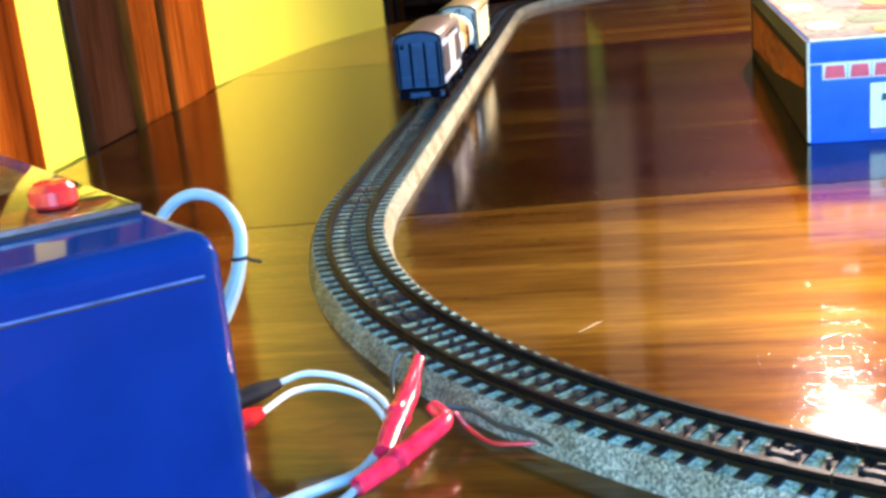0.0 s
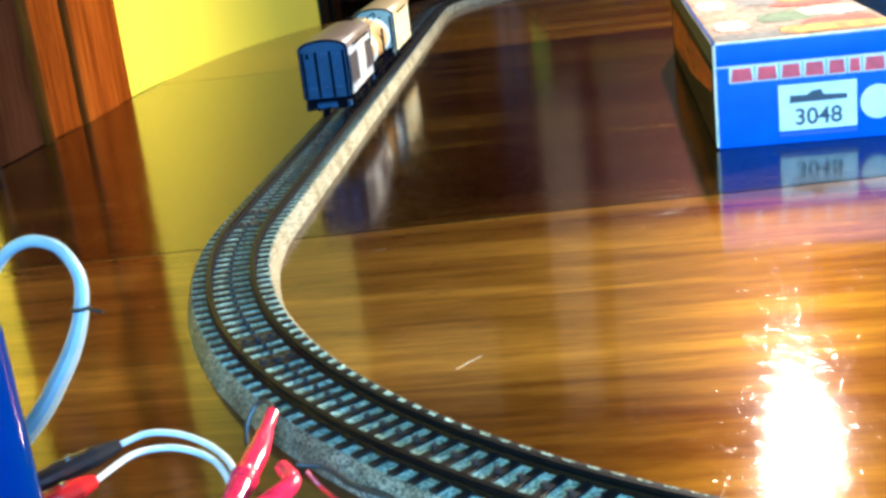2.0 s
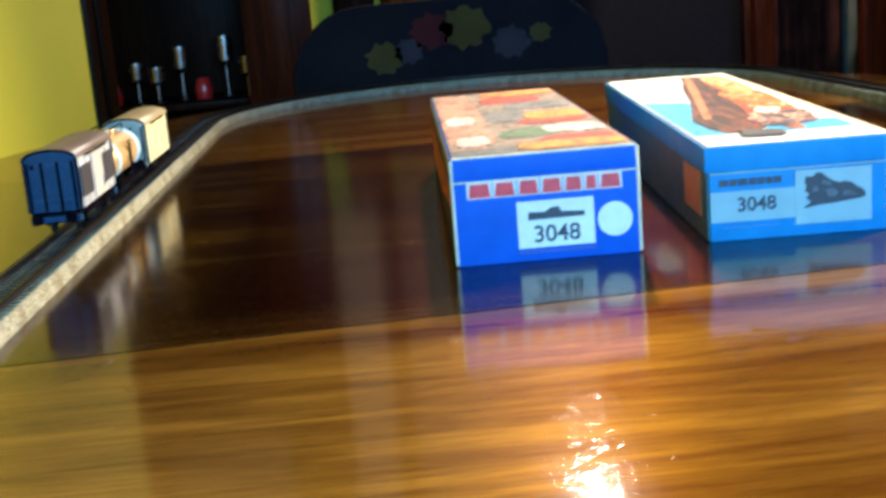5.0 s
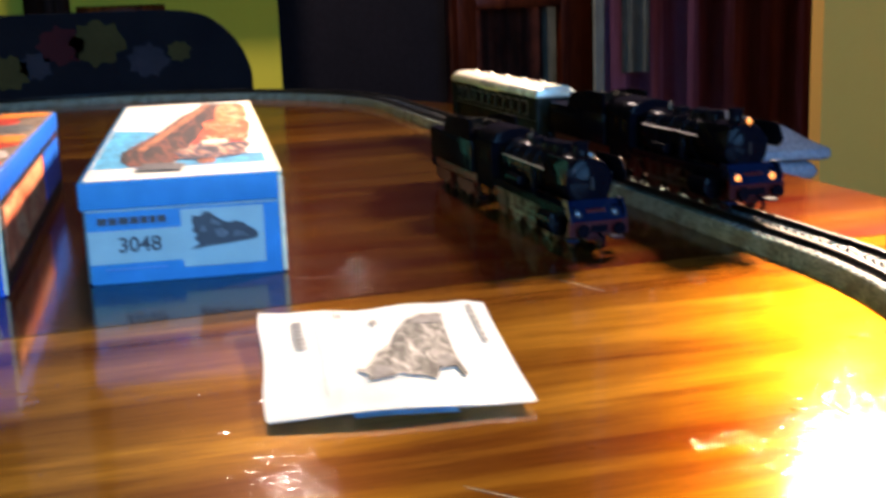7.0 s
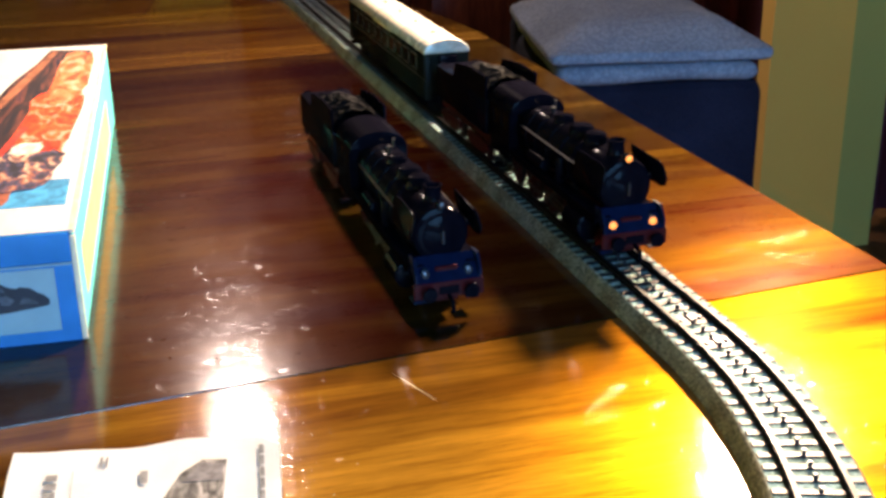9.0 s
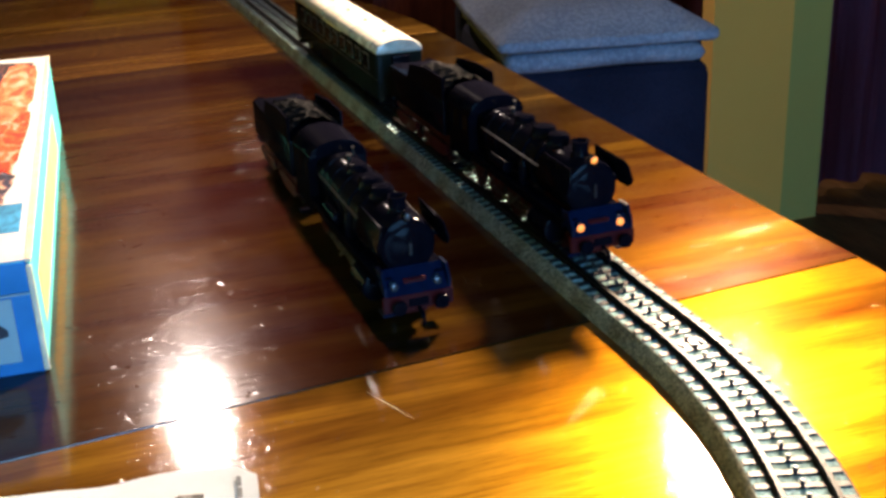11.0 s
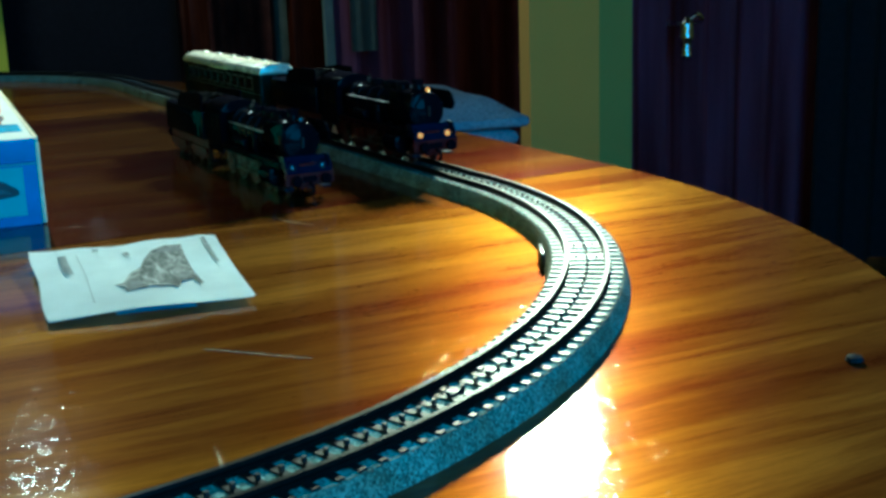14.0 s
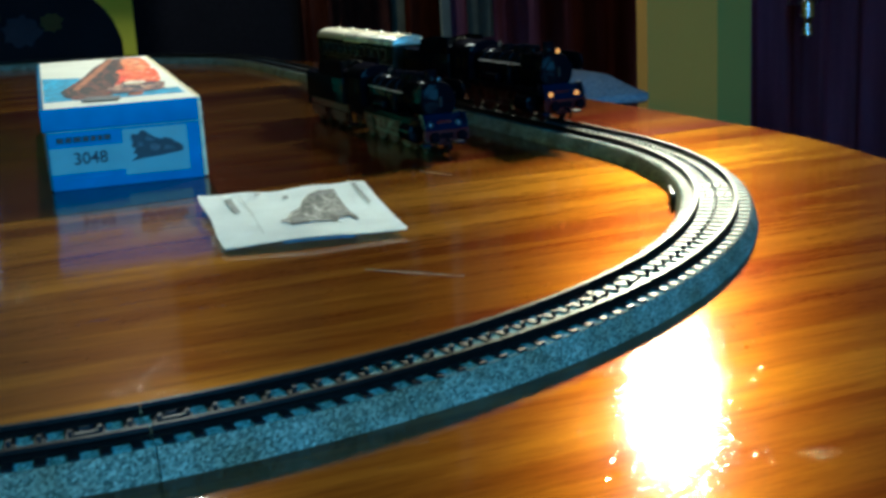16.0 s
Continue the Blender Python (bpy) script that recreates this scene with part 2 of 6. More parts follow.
RUST = cloth("rust_curtain_cloth", (0.16, 0.048, 0.034), (0.085, 0.027, 0.022), 500.0)
BALLAST = speckled("printed_ballast", (0.205, 0.375, 0.400), (0.068, 0.140, 0.150), (0.375, 0.60, 0.63))
# browner and darker than the ballast's top
BALLAST_SLOPE = speckled("brown_grey_ballast_print", (0.190, 0.194, 0.160), (0.075, 0.082, 0.068), (0.34, 0.335, 0.27))
SLEEPER = plain("sleeper_tin", (0.008, 0.008, 0.011), 0.44, 0.0, grain=300, relief=0.05, spread=0.06, spec=0.17)
RAIL = plain("rail_steel", (0.0045, 0.004, 0.0042), 0.36, 0.0, grain=200, spec=0.07)
TAB = plain("blue_black_contact_tin", (0.012, 0.020, 0.034), 0.35, 0.2, grain=500, vary=0.6, relief=0.4, spec=0.3)
STUD = plain("contact_stud", (0.020, 0.020, 0.022), 0.4, 0.0, grain=400, spec=0.3)
BLACK = plain("black_locomotive_paint", (0.0025, 0.0025, 0.005), 0.32, 0.0, coat=0.07, spec=0.0, grain=250, relief=0.05, spread=0.06, sheen=(0.62, 0.66, 1.0))
# black front plates, the window's blue reflection put into their base colour
BLUE_LIT_BLACK = plain("black_plate_with_blue_reflection", (0.0006, 0.0055, 0.022), 0.30, 0.0, spec=0.12, grain=250)
SOOT = plain("coal", (0.008, 0.008, 0.009), 0.75, grain=300, relief=0.5, spec=0.08)
LOCO_RED = plain("red_frame_paint", (0.045, 0.003, 0.004), 0.4, grain=250, spec=0.15)
STEEL = plain("bright_steel", (0.55, 0.54, 0.52), 0.25, 1.0, grain=300)
ROD = plain("dull_steel_rod", (0.020, 0.020, 0.023), 0.35, 0.4, grain=300)
FRAME_GREY = plain("dull_window_frame", (0.050, 0.045, 0.038), 0.4, 0.2, grain=300)
DIM_INK = plain("slate_ink", (0.06, 0.065, 0.08), 0.5, grain=260, vary=0.5)
LAMP_GLOW = glow("lit_headlamp", (1.0, 0.30, 0.05), 1.6)
LAMP_GLASS = plain("lamp_glass", (0.03, 0.03, 0.035), 0.1, grain=300)
COACH_GREEN = plain("dark_green_coach_paint", (0.008, 0.010, 0.009), 0.3, coat=0.08, grain=200, relief=0.03, spec=0.0)
ROOF_SILVER = plain("pale_grey_roof_paint", (0.50, 0.47, 0.40), 0.28, 0.2, grain=200, relief=0.03)
PANE = plain("dark_window_pane", (0.006, 0.006, 0.006), 0.06, coat=0.3, grain=200, relief=0, spec=0.0)
VAN_CREAM = plain("cream_van_paint", (0.62, 0.54, 0.30), 0.45, grain=200)
VAN_BLUE = plain("deep_blue_van_paint", (0.005, 0.036, 0.085), 0.42, grain=220, spec=0.15)
VAN_GREY = plain("silver_grey_van_paint", (0.36, 0.36, 0.36), 0.4, grain=220)
TANK_TAN = plain("tan_tank_paint", (0.45, 0.30, 0.14), 0.3, 0.2, grain=200)
TANK_BAND = plain("pale_blue_band_paint", (0.36, 0.58, 0.66), 0.35, grain=200)
BLUE_TIN = plain("blue_enamel", (0.0, 0.018, 0.118), 0.05, coat=0.0, grain=40, vary=0.12, relief=0.0, spread=0.02, spec=0.13)
RED_PLASTIC = plain("red_plastic", (0.65, 0.02, 0.02), 0.25, coat=0.5, grain=100, relief=0.02)
PINK_PLASTIC = plain("red_pink_plug_plastic", (0.85, 0.020, 0.060), 0.20, coat=0.5, grain=330, vary=0.4, relief=0.5)
PINK_PLASTIC.node_tree.nodes["Principled BSDF"].inputs["Transmission Weight"].default_value = 0.15
BLACK_PLASTIC = plain("black_plastic", (0.015, 0.015, 0.018), 0.3, coat=0.3, grain=200)
WIRE_GREY = plain("pale_blue_cable", (0.24, 0.34, 0.39), 0.4, grain=200, vary=0.08)
WIRE_WHITE = plain("white_wire", (0.55, 0.56, 0.53), 0.4, grain=200, vary=0.06)
WIRE_DARK = plain("dark_wire", (0.02, 0.02, 0.02), 0.4, grain=200)
WIRE_RED = plain("red_wire", (0.55, 0.02, 0.02), 0.4, grain=200)
BOX_BLUE = plain("blue_carton_print", (0.0005, 0.085, 0.46), 0.5, coat=0.0, grain=70, vary=0.1, spec=0.12)
BOX_SKY = plain("sky_blue_carton_print", (0.001, 0.19, 0.46), 0.5, coat=0.0, grain=70, vary=0.1, spec=0.12)
BOX_PALE = plain("pale_blue_carton_print", (0.24, 0.38, 0.43), 0.5, grain=70, vary=0.06, spec=0.2)
BOX_TEAL = plain("turquoise_carton_print", (0.06, 0.52, 0.52), 0.5, grain=70, vary=0.1, spec=0.15)
BOX_BLACK = picture("dark_carton_side_print", [(0.3, (0.002, 0.002, 0.002)), (0.5, (0.005, 0.003, 0.003)), (0.62, (0.06, 0.011, 0.004)), (0.75, (0.012, 0.010, 0.005))], (10, 7, 20))
CARD = plain("worn_card_edge", (0.62, 0.55, 0.40), 0.8, grain=150)
INK_RED = plain("red_ink", (0.62, 0.03, 0.04), 0.4, grain=200)
INK_WHITE = plain("white_label_paper", (0.60, 0.60, 0.58), 0.5, grain=200, vary=0.05)
INK_BLACK = plain("black_ink", (0.02, 0.02, 0.03), 0.5, grain=200)
INK_GREY = plain("grey_ink", (0.11, 0.11, 0.12), 0.5, grain=300, vary=0.5)
INK_BLUE = plain("blue_ink", (0.05, 0.35, 0.62), 0.5, grain=200)
PAPER = plain("white_booklet_paper", (0.88, 0.92, 0.94), 0.5, grain=120, vary=0.03)
BLANKET = cloth("blue_grey_knit", (0.33, 0.35, 0.42), (0.25, 0.27, 0.34), 190.0)
NAVY = cloth("navy_upholstery", (0.022, 0.022, 0.045), (0.014, 0.014, 0.030), 400.0)
FLORAL = cloth("black_floral_cloth", (0.008, 0.008, 0.012), (0.005, 0.005, 0.009), 500.0)
FLOWER_RED = cloth("red_flower_print", (0.066, 0.011, 0.014), (0.040, 0.007, 0.010), 500.0)
FLOWER_GOLD = cloth("gold_flower_print", (0.070, 0.056, 0.019), (0.045, 0.033, 0.011), 500.0)
FLOWER_LILAC = cloth("lilac_flower_print", (0.032, 0.030, 0.042), (0.019, 0.019, 0.028), 500.0)


def clear(name, ior=1.45):
    m, t, b = nodes(name)
    b.inputs["Base Color"].default_value = (0.95, 0.96, 0.97, 1)
    b.inputs["Transmission Weight"].default_value = 1.0
    b.inputs["Roughness"].default_value = 0.05
    b.inputs["IOR"].default_value = ior
    return m


GLASS = clear("clear_plastic")


# ---- building helpers ----
def part(name, bm, material, parent=None, label="", smooth=True):
    me = bpy.data.meshes.new(name)
    bm.to_mesh(me)
    bm.free()
    me.materials.append(material)
    if smooth:
        for p in me.polygons:
            p.use_smooth = True
        me.set_sharp_from_angle(angle=radians(28))
    ob = new(name, me)
    if parent is not None:
        ob.parent = parent
    if label:
        tagged(ob, label)
    return ob


def thing(name, label, category, group="", m=None, kind=""):
    ob = new(name)
    ob.empty_display_size = 0.02
    if m is not None:
        ob.matrix_basis = m
    return tagged(ob, label, category, group, kind)


def block(x0, x1, y0, y1, z0, z1, bevel=0.0, seg=2, bm=None, taper=0.0):
    own = bm if bm is not None else bmesh.new()
    v = [own.verts.new((x, y, z)) for z in (z0, z1) for x, y in ((x0, y0), (x1, y0), (x1, y1), (x0, y1))]
    if taper:
        for q in v[4:]:
            q.co.x += taper * (1 if q.co.x < (x0 + x1) / 2 else -1)
            q.co.y += taper * (1 if q.co.y < (y0 + y1) / 2 else -1)
    faces = [own.faces.new([v[i] for i in f]) for f in ((3, 2, 1, 0), (4, 5, 6, 7), (0, 1, 5, 4), (1, 2, 6, 5), (2, 3, 7, 6), (3, 0, 4, 7))]
    if bevel:
        edges = list({e for f in faces for e in f.edges})
        bmesh.ops.bevel(own, geom=edges, offset=bevel, segments=seg, profile=0.5, affect="EDGES")
    return own


def turned(profile, axis="z", centre=(0, 0, 0), steps=20, bm=None, arc=360.0, start=0.0):
    """A solid of revolution: profile rows of (radius, distance along the axis)."""
    own = bm if bm is not None else bmesh.new()
    cx, cy, cz = centre
    closed = arc >= 360
    count = steps if closed else steps + 1
    rings = []
    for r, d in profile:
        ring = []
        for i in range(count):
            a = radians(start + arc * i / steps)
            u, v = r * math.cos(a), r * math.sin(a)
            p = {"z": (u, v, d), "x": (d, u, v), "y": (v, d, u)}[axis]
            ring.append(own.verts.new((cx + p[0], cy + p[1], cz + p[2])))
        rings.append(ring)
    for a, b in zip(rings, rings[1:]):
        for i in range(count if closed else count - 1):
            j = (i + 1) % count
            own.faces.new((a[i], a[j], b[j], b[i]))
    if closed:
        for ring, flip in ((rings[0], True), (rings[-1], False)):
            own.faces.new(ring[::-1] if flip else ring)
    return own


def prism(outline, x0, x1, axis="x", bevel=0.0, bm=None):
    """A flat outline pushed along an axis: along x it is given as (y, z), along y as (x, z), along z as (x, y)."""
    own = bm if bm is not None else bmesh.new()
    def at(p, d):
        return {"x": (d, p[0], p[1]), "y": (p[0], d, p[1]), "z": (p[0], p[1], d)}[axis]
    a = [own.verts.new(at(p, x0)) for p in outline]
    b = [own.verts.new(at(p, x1)) for p in outline]
    faces = [own.faces.new(a[::-1]), own.faces.new(b)]
    n = len(outline)
    for i in range(n):
        faces.append(own.faces.new((a[i], a[(i + 1) % n], b[(i + 1) % n], b[i])))
    if bevel:
        edges = list({e for f in faces for e in f.edges})
        bmesh.ops.bevel(own, geom=edges, offset=bevel, segments=2, profile=0.5, affect="EDGES")
    bmesh.ops.recalc_face_normals(own, faces=own.faces)
    return own


def smooth_line(points, steps=8):
    p = [Vector(q) for q in points]
    p = [p[0] * 2 - p[1]] + p + [p[-1] * 2 - p[-2]]
    out = []
    for i in range(1, len(p) - 2):
        for k in range(steps):
            u = k / steps
            a, b, c, d = p[i - 1], p[i], p[i + 1], p[i + 2]
            out.append(0.5 * ((2 * b) + (c - a) * u + (2 * a - 5 * b + 4 * c - d) * u * u + (3 * b - a - 3 * c + d) * u ** 3))
    out.append(p[-2])
    return out


def tube(points, radius, sides=10, bm=None, steps=8, radii=None):
    own = bm if bm is not None else bmesh.new()
    line = smooth_line(points, steps)
    rings, last = [], Vector((0, 0, 1))
    for i, c in enumerate(line):
        d = (line[min(i + 1, len(line) - 1)] - line[max(i - 1, 0)]).normalized()
        u = last - d * last.dot(d)
        if u.length < 1e-4:
            u = d.orthogonal()
        u.normalize()
        last = u
        w = d.cross(u)
        r = radius
        if radii:
            f = i / (len(line) - 1) * (len(radii) - 1)
            k = min(int(f), len(radii) - 2)
            r = radii[k] * (1 - f + k) + radii[k + 1] * (f - k)
        rings.append([own.verts.new(c + (u * math.cos(2 * math.pi * k / sides) + w * math.sin(2 * math.pi * k / sides)) * r) for k in range(sides)])
    for a, b in zip(rings, rings[1:]):
        for i in range(sides):
            own.faces.new((a[i], a[(i + 1) % sides], b[(i + 1) % sides], b[i]))
    own.faces.new(rings[0][::-1])
    own.faces.new(rings[-1])
    return own


def lettering(text, size, material, parent, m, name="lettering"):
    cu = bpy.data.curves.new(name, "FONT")
    cu.body, cu.size, cu.extrude, cu.offset = text, size, 0.00015, size * 0.018
    cu.align_x = "CENTER"
    holder = bpy.data.objects.new(name, cu)
    me = bpy.data.meshes.new_from_object(holder)
    bpy.data.objects.remove(holder)
    me.materials.clear()
    me.materials.append(material)
    ob = new(name, me)
    ob.parent = parent
    ob.matrix_basis = m
    return ob


def structure(name, bm, material, label, smooth=False):
    return tagged(part(name, bm, material, None, "", smooth), label, name.split("_")[0], kind="structure")


# ---- the room ----
WALL_X = -0.64
structure("floor", block(-3.0, 3.0, -2.2, 4.2, FLOOR - 0.05, FLOOR), FLOOR_WOOD, "brown wooden floor under the table")
# never in view; dark so that it bounces and reflects little onto the table
structure("ceiling", block(-3.0, 3.0, -2.2, 4.2, CEIL, CEIL + 0.06), CEILING_WOOD, "unseen ceiling above the room, kept dark brown to cut its bounce")
structure("wall_left", block(WALL_X - 0.12, WALL_X, -2.0, 1.63, FLOOR, CEIL), YELLOW, "bright yellow painted wall beside the table")
structure("wall_far", block(-2.0, 0.62, 3.90, 4.02, FLOOR, CEIL), YELLOW, "yellow painted wall at the far end of the room")
# the recess's darkness is put into this wall's colour
structure("wall_far_recess", block(0.62, 3.0, 4.02, 4.14, FLOOR, CEIL), NIGHT, "wall coloured near-black as the dark recess beside the far yellow wall")
structure("wall_side", block(-2.12, -2.0, 1.63, 4.02, FLOOR, CEIL), DARK_WOOD, "dark wooden wall of the far room")
structure("wall_return", block(-2.12, WALL_X - 0.12, 1.51, 1.63, FLOOR, CEIL), YELLOW, "yellow wall closing the far room")
structure("wall_east", block(2.9, 3.0, -2.0, 4.02, FLOOR, CEIL), BEIGE, "beige wall on the far side of the room")
structure("pillar_beige", block(1.452, 1.645, 1.70, 1.745, FLOOR, CEIL), BEIGE, "beige painted pillar beside the curtain")
structure("pillar_green", block(1.645, 1.748, 1.71, 1.745, FLOOR, CEIL), GREEN, "green painted side of the pillar")
# wall behind the viewer, with a window
for name, x0, x1, z0, z1 in (("wall_back", -0.76, -0.42, FLOOR, CEIL), ("wall_back_east", 1.02, 3.0, FLOOR, CEIL), ("wall_back_low", -0.42, 1.02, FLOOR, 0.03), ("wall_back_high", -0.42, 1.02, 1.27, CEIL)):
    structure(name, block(x0, x1, -2.12, -2.0, z0, z1), BEIGE, "beige wall behind the viewer")
win = thing("window_1", "window with a white frame behind the viewer", "window", kind="structure")
for x0, x1, z0, z1 in ((-0.42, -0.37, 0.03, 1.27), (0.97, 1.02, 0.03, 1.27), (0.28, 0.32, 0.08, 1.22), (-0.37, 0.97, 0.03, 0.08), (-0.37, 0.97, 1.22, 1.27)):
    part("window_frame", block(x0, x1, -2.10, -2.04, z0, z1, 0.003), WHITE, win)
for x0, x1 in ((-0.37, 0.28), (0.32, 0.97)):
    part("pane", block(x0, x1, -2.075, -2.071, 0.08, 1.22), GLASS, win)


def post(name, x0, x1, y0, y1, material, label, z0=FLOOR, z1=CEIL):
    """Upright timber with a moulded face."""
    t = thing(name, label, "trim", kind="structure")
    part("board", block(x0, x1, y0, y1, z0, z1, 0.004), material, t)
    w = (y1 - y0) if (x1 - x0) < (y1 - y0) else (x1 - x0)
    if (x1 - x0) < (y1 - y0):
        part("moulding", block(x1, x1 + 0.008, y0 + w * 0.30, y1 - w * 0.30, z0, z1, 0.003), material, t)
    else:
        part("moulding", block(x0 + w * 0.3, x1 - w * 0.3, y0 - 0.008, y0, z0, z1, 0.003), material, t)
    return t


post("trim_post", WALL_X, WALL_X + 0.022, 0.368, 0.558, POST_WOOD, "reddish-brown varnished wooden upright on the yellow wall")
structure("trim_dark", block(WALL_X, WALL_X + 0.012, 0.285, 0.368, FLOOR, CEIL, 0.002), DARK_WOOD, "dark gap strip beside the wooden upright")
post("trim_near", WALL_X, WALL_X + 0.022, -0.06, 0.18, POST_WOOD, "reddish-brown varnished wooden upright on the yellow wall")
post("trim_corner", WALL_X - 0.12, WALL_X + 0.010, 1.63, 1.80, DARK_WOOD, "dark wooden edge at the end of the yellow wall")
post("trim_red", -0.46, -0.285, 2.6, 2.66, RED_WOOD, "red-brown wooden post in the far room")
post("trim_far", -0.25, -0.10, 3.84, 3.90, DARK_WOOD, "dark wooden upright on the far yellow wall")


def folds(x0, x1, y, z0, z1, depth, waves, seed):
    rnd = random.Random(seed)
    bm = bmesh.new()
    n, cols = waves * 8, []
    ph = [rnd.uniform(-0.6, 0.6) for _ in range(waves + 1)]
    for i in range(n + 1):
        u = i / n
        x = x0 + (x1 - x0) * u
        k = depth * math.sin(2 * math.pi * u * waves + ph[int(u * waves)] * 0.5)
        cols.append([bm.verts.new((x + 0.15 * k * (1 - j / 6), y + k * (1 - 0.25 * j / 6), z0 + (z1 - z0) * j / 6)) for j in range(7)])
    for a, b in zip(cols, cols[1:]):
        for j in range(6):
            bm.faces.new((a[j], b[j], b[j + 1], a[j + 1]))
    bmesh.ops.solidify(bm, geom=bm.faces[:], thickness=0.004)
    return bm


def curtain(name, x0, x1, y, material, label, seed, depth=0.02, waves=6, z0=FLOOR + 0.02, z1=CEIL - 0.1, turn=None):
    t = thing(name, label, "curtain", "curtains", m=turn)
    part("drape", folds(x0, x1, y, z0, z1, depth, waves, seed), material, t)
    rod = turned([(0.012, x0 - 0.03), (0.012, x1 + 0.03)], "x", (0, y, z1 + 0.01))
    part("rod", rod, DARK_WOOD, t, "dark curtain rod")
    return t


curtain("curtain", 1.74, 2.88, 1.84, PURPLE, "dark purple-brown curtain hanging in folds beside the pillar", 3, 0.025, 10)
curtain("curtain", 2.40, 2.86, 1.76, plain("navy_curtain_cloth", (0.020, 0.018, 0.030), 0.9), "dark navy curtain in front of the purple one", 5, 0.018, 4)

# glazed wooden door with striped curtains behind it, at the far right of the room
door = thing("door_far", "red-brown wooden glazed door with striped curtains behind", "door", kind="structure")
for x0, x1 in ((1.21, 1.28), (1.60, 1.72)):
    part("stile", block(x0, x1, 3.60, 3.66, FLOOR, 1.4, 0.004), RED_WOOD, door)
for z0, z1 in ((FLOOR, -0.45), (0.08, 0.125), (1.3, 1.4)):
    part("rail", block(1.28, 1.60, 3.60, 3.66, z0, z1, 0.004), RED_WOOD, door)
curtain("curtain", 1.22, 1.60, 3.80, RUST, "rust-red curtain behind the glazed door", 11, 0.02, 5)
curtain("curtain", 1.60, 1.80, 3.80, STRIPE, "green-grey curtain behind the glazed door", 12, 0.02, 3)
curtain("curtain", 1.62, 2.86, 3.33, PURPLE, "dark purple curtain along the far side", 13, 0.03, 9)
structure("trim_strip", block(1.565, 1.60, 3.20, 3.22, FLOOR, CEIL, 0.004), STRIPE, "pale grey-green upright strip beside the door")
hang = thing("hanging_towel", "pale grey-green cloth hanging over the curtain", "towel")
part("cloth", folds(1.66, 1.76, 3.20, -0.14, CEIL - 0.1, 0.006, 2, 4), STRIPE, hang)
part("hook", block(1.70, 1.72, 3.19, 3.34, CEIL - 0.10, CEIL - 0.085, 0.003), STEEL, hang)

tie = thing("curtain_tieback", "shiny metal curtain tie-back hook fixed beside the curtain", "hook")
part("stem", turned([(0.006, -0.10), (0.014, -0.093), (0.010, -0.065), (0.018, -0.05), (0.016, -0.015), (0.006, 0.0)], "z", (1.905, 1.70, 0)), STEEL, tie)
part("arm", tube([(1.905, 1.70, -0.01), (1.93, 1.69, 0.005), (1.95, 1.70, -0.01), (1.95, 1.76, -0.02), (1.94, 1.85, -0.02)], 0.006), STEEL, tie)

# added above the view: these two only darken what the table top reflects
structure("wall_far_beam", block(-1.99, -0.105, 3.70, 3.90, 0.60, CEIL, 0.004), TAUPE, "unseen grey-brown band added to dull the far wall's reflection in the table")
structure("wall_far_cupboard", block(-0.095, 0.62, 3.62, 3.90, 0.50, CEIL, 0.004), wallpaint("dark_brown_paint", (0.030, 0.025, 0.021)), "unseen dark brown panel added to darken the far wall's reflection in the table")

# cabinet with glasses in the far room
shelf = thing("display_cabinet", "dark wooden display cabinet in the far room", "cabinet")
part("back", block(-1.10, -0.42, 3.05, 3.07, FLOOR, 1.2, 0.003), DARK_WOOD, shelf)
for x in (-1.10, -0.44):
    part("side", block(x, x + 0.02, 2.75, 3.05, FLOOR, 1.2, 0.003), DARK_WOOD, shelf)
for z in (-0.40, -0.10, 0.30, 0.75):
    part("shelf", block(-1.08, -0.44, 2.75, 3.05, z - 0.02, z, 0.003), DARK_WOOD, shelf)
rnd = random.Random(8)
for i in range(9):
    x, h = -0.48 - 0.062 * i, rnd.uniform(0.09, 0.17)
    if i % 4 == 2:
        o = part("red_jar", turned([(0.001, 0), (0.022, 0.002), (0.025, 0.03), (0.018, 0.055), (0.014, 0.06), (0.001, 0.061)], "z"), RED_PLASTIC)
        tagged(o, "small glossy red jar on the cabinet shelf", "jar", "things in the cabinet")
    else:
        o = part("goblet", turned([(0.001, 0), (0.022, 0.001), (0.004, 0.006), (0.004, h * 0.5), (0.020, h * 0.6), (0.023, h), (0.021, h), (0.017, h * 0.62), (0.001, h * 0.55)], "z", steps=16), STEEL)
        tagged(o, "shiny metal goblet on the cabinet shelf", "goblet", "things in the cabinet")
    o.location = (x, 2.82 + 0.05 * (i % 2), -0.10)

frame_t = thing("picture_frame", "wooden picture frame leaning on the far yellow wall", "frame")
for a, b in (((-0.08, 0.22), (0.10, 0.14)), ((-0.08, 0.22), (-0.2, -0.16))):
    part("bar", block(a[0], a[1], 3.85, 3.88, b[0], b[1], 0.004), POST_WOOD, frame_t)
for x in (-0.08, 0.19):
    part("bar", block(x, x + 0.03, 3.85, 3.88, -0.16, 0.10, 0.004), POST_WOOD, frame_t)
part("sheet", block(-0.05, 0.19, 3.87, 3.876, -0.16, 0.10), VAN_CREAM, frame_t, "cream sheet in the frame")

# chair at the table's far end, its back covered with a dark floral cloth
chair = thing("armchair", "armchair with a black floral cover at the table's far end", "chair")
outline = []
for i in range(41):
    u = -1 + 2 * i / 40
    outline.append((-0.015 + 0.265 * u, 0.128 - 0.10 * abs(u) ** 7))
outline += [(0.25, -0.35), (-0.28, -0.35)]
part("backrest", prism(outline, 1.47, 1.55, "y", 0.012), FLORAL, chair, "black floral upholstered back")
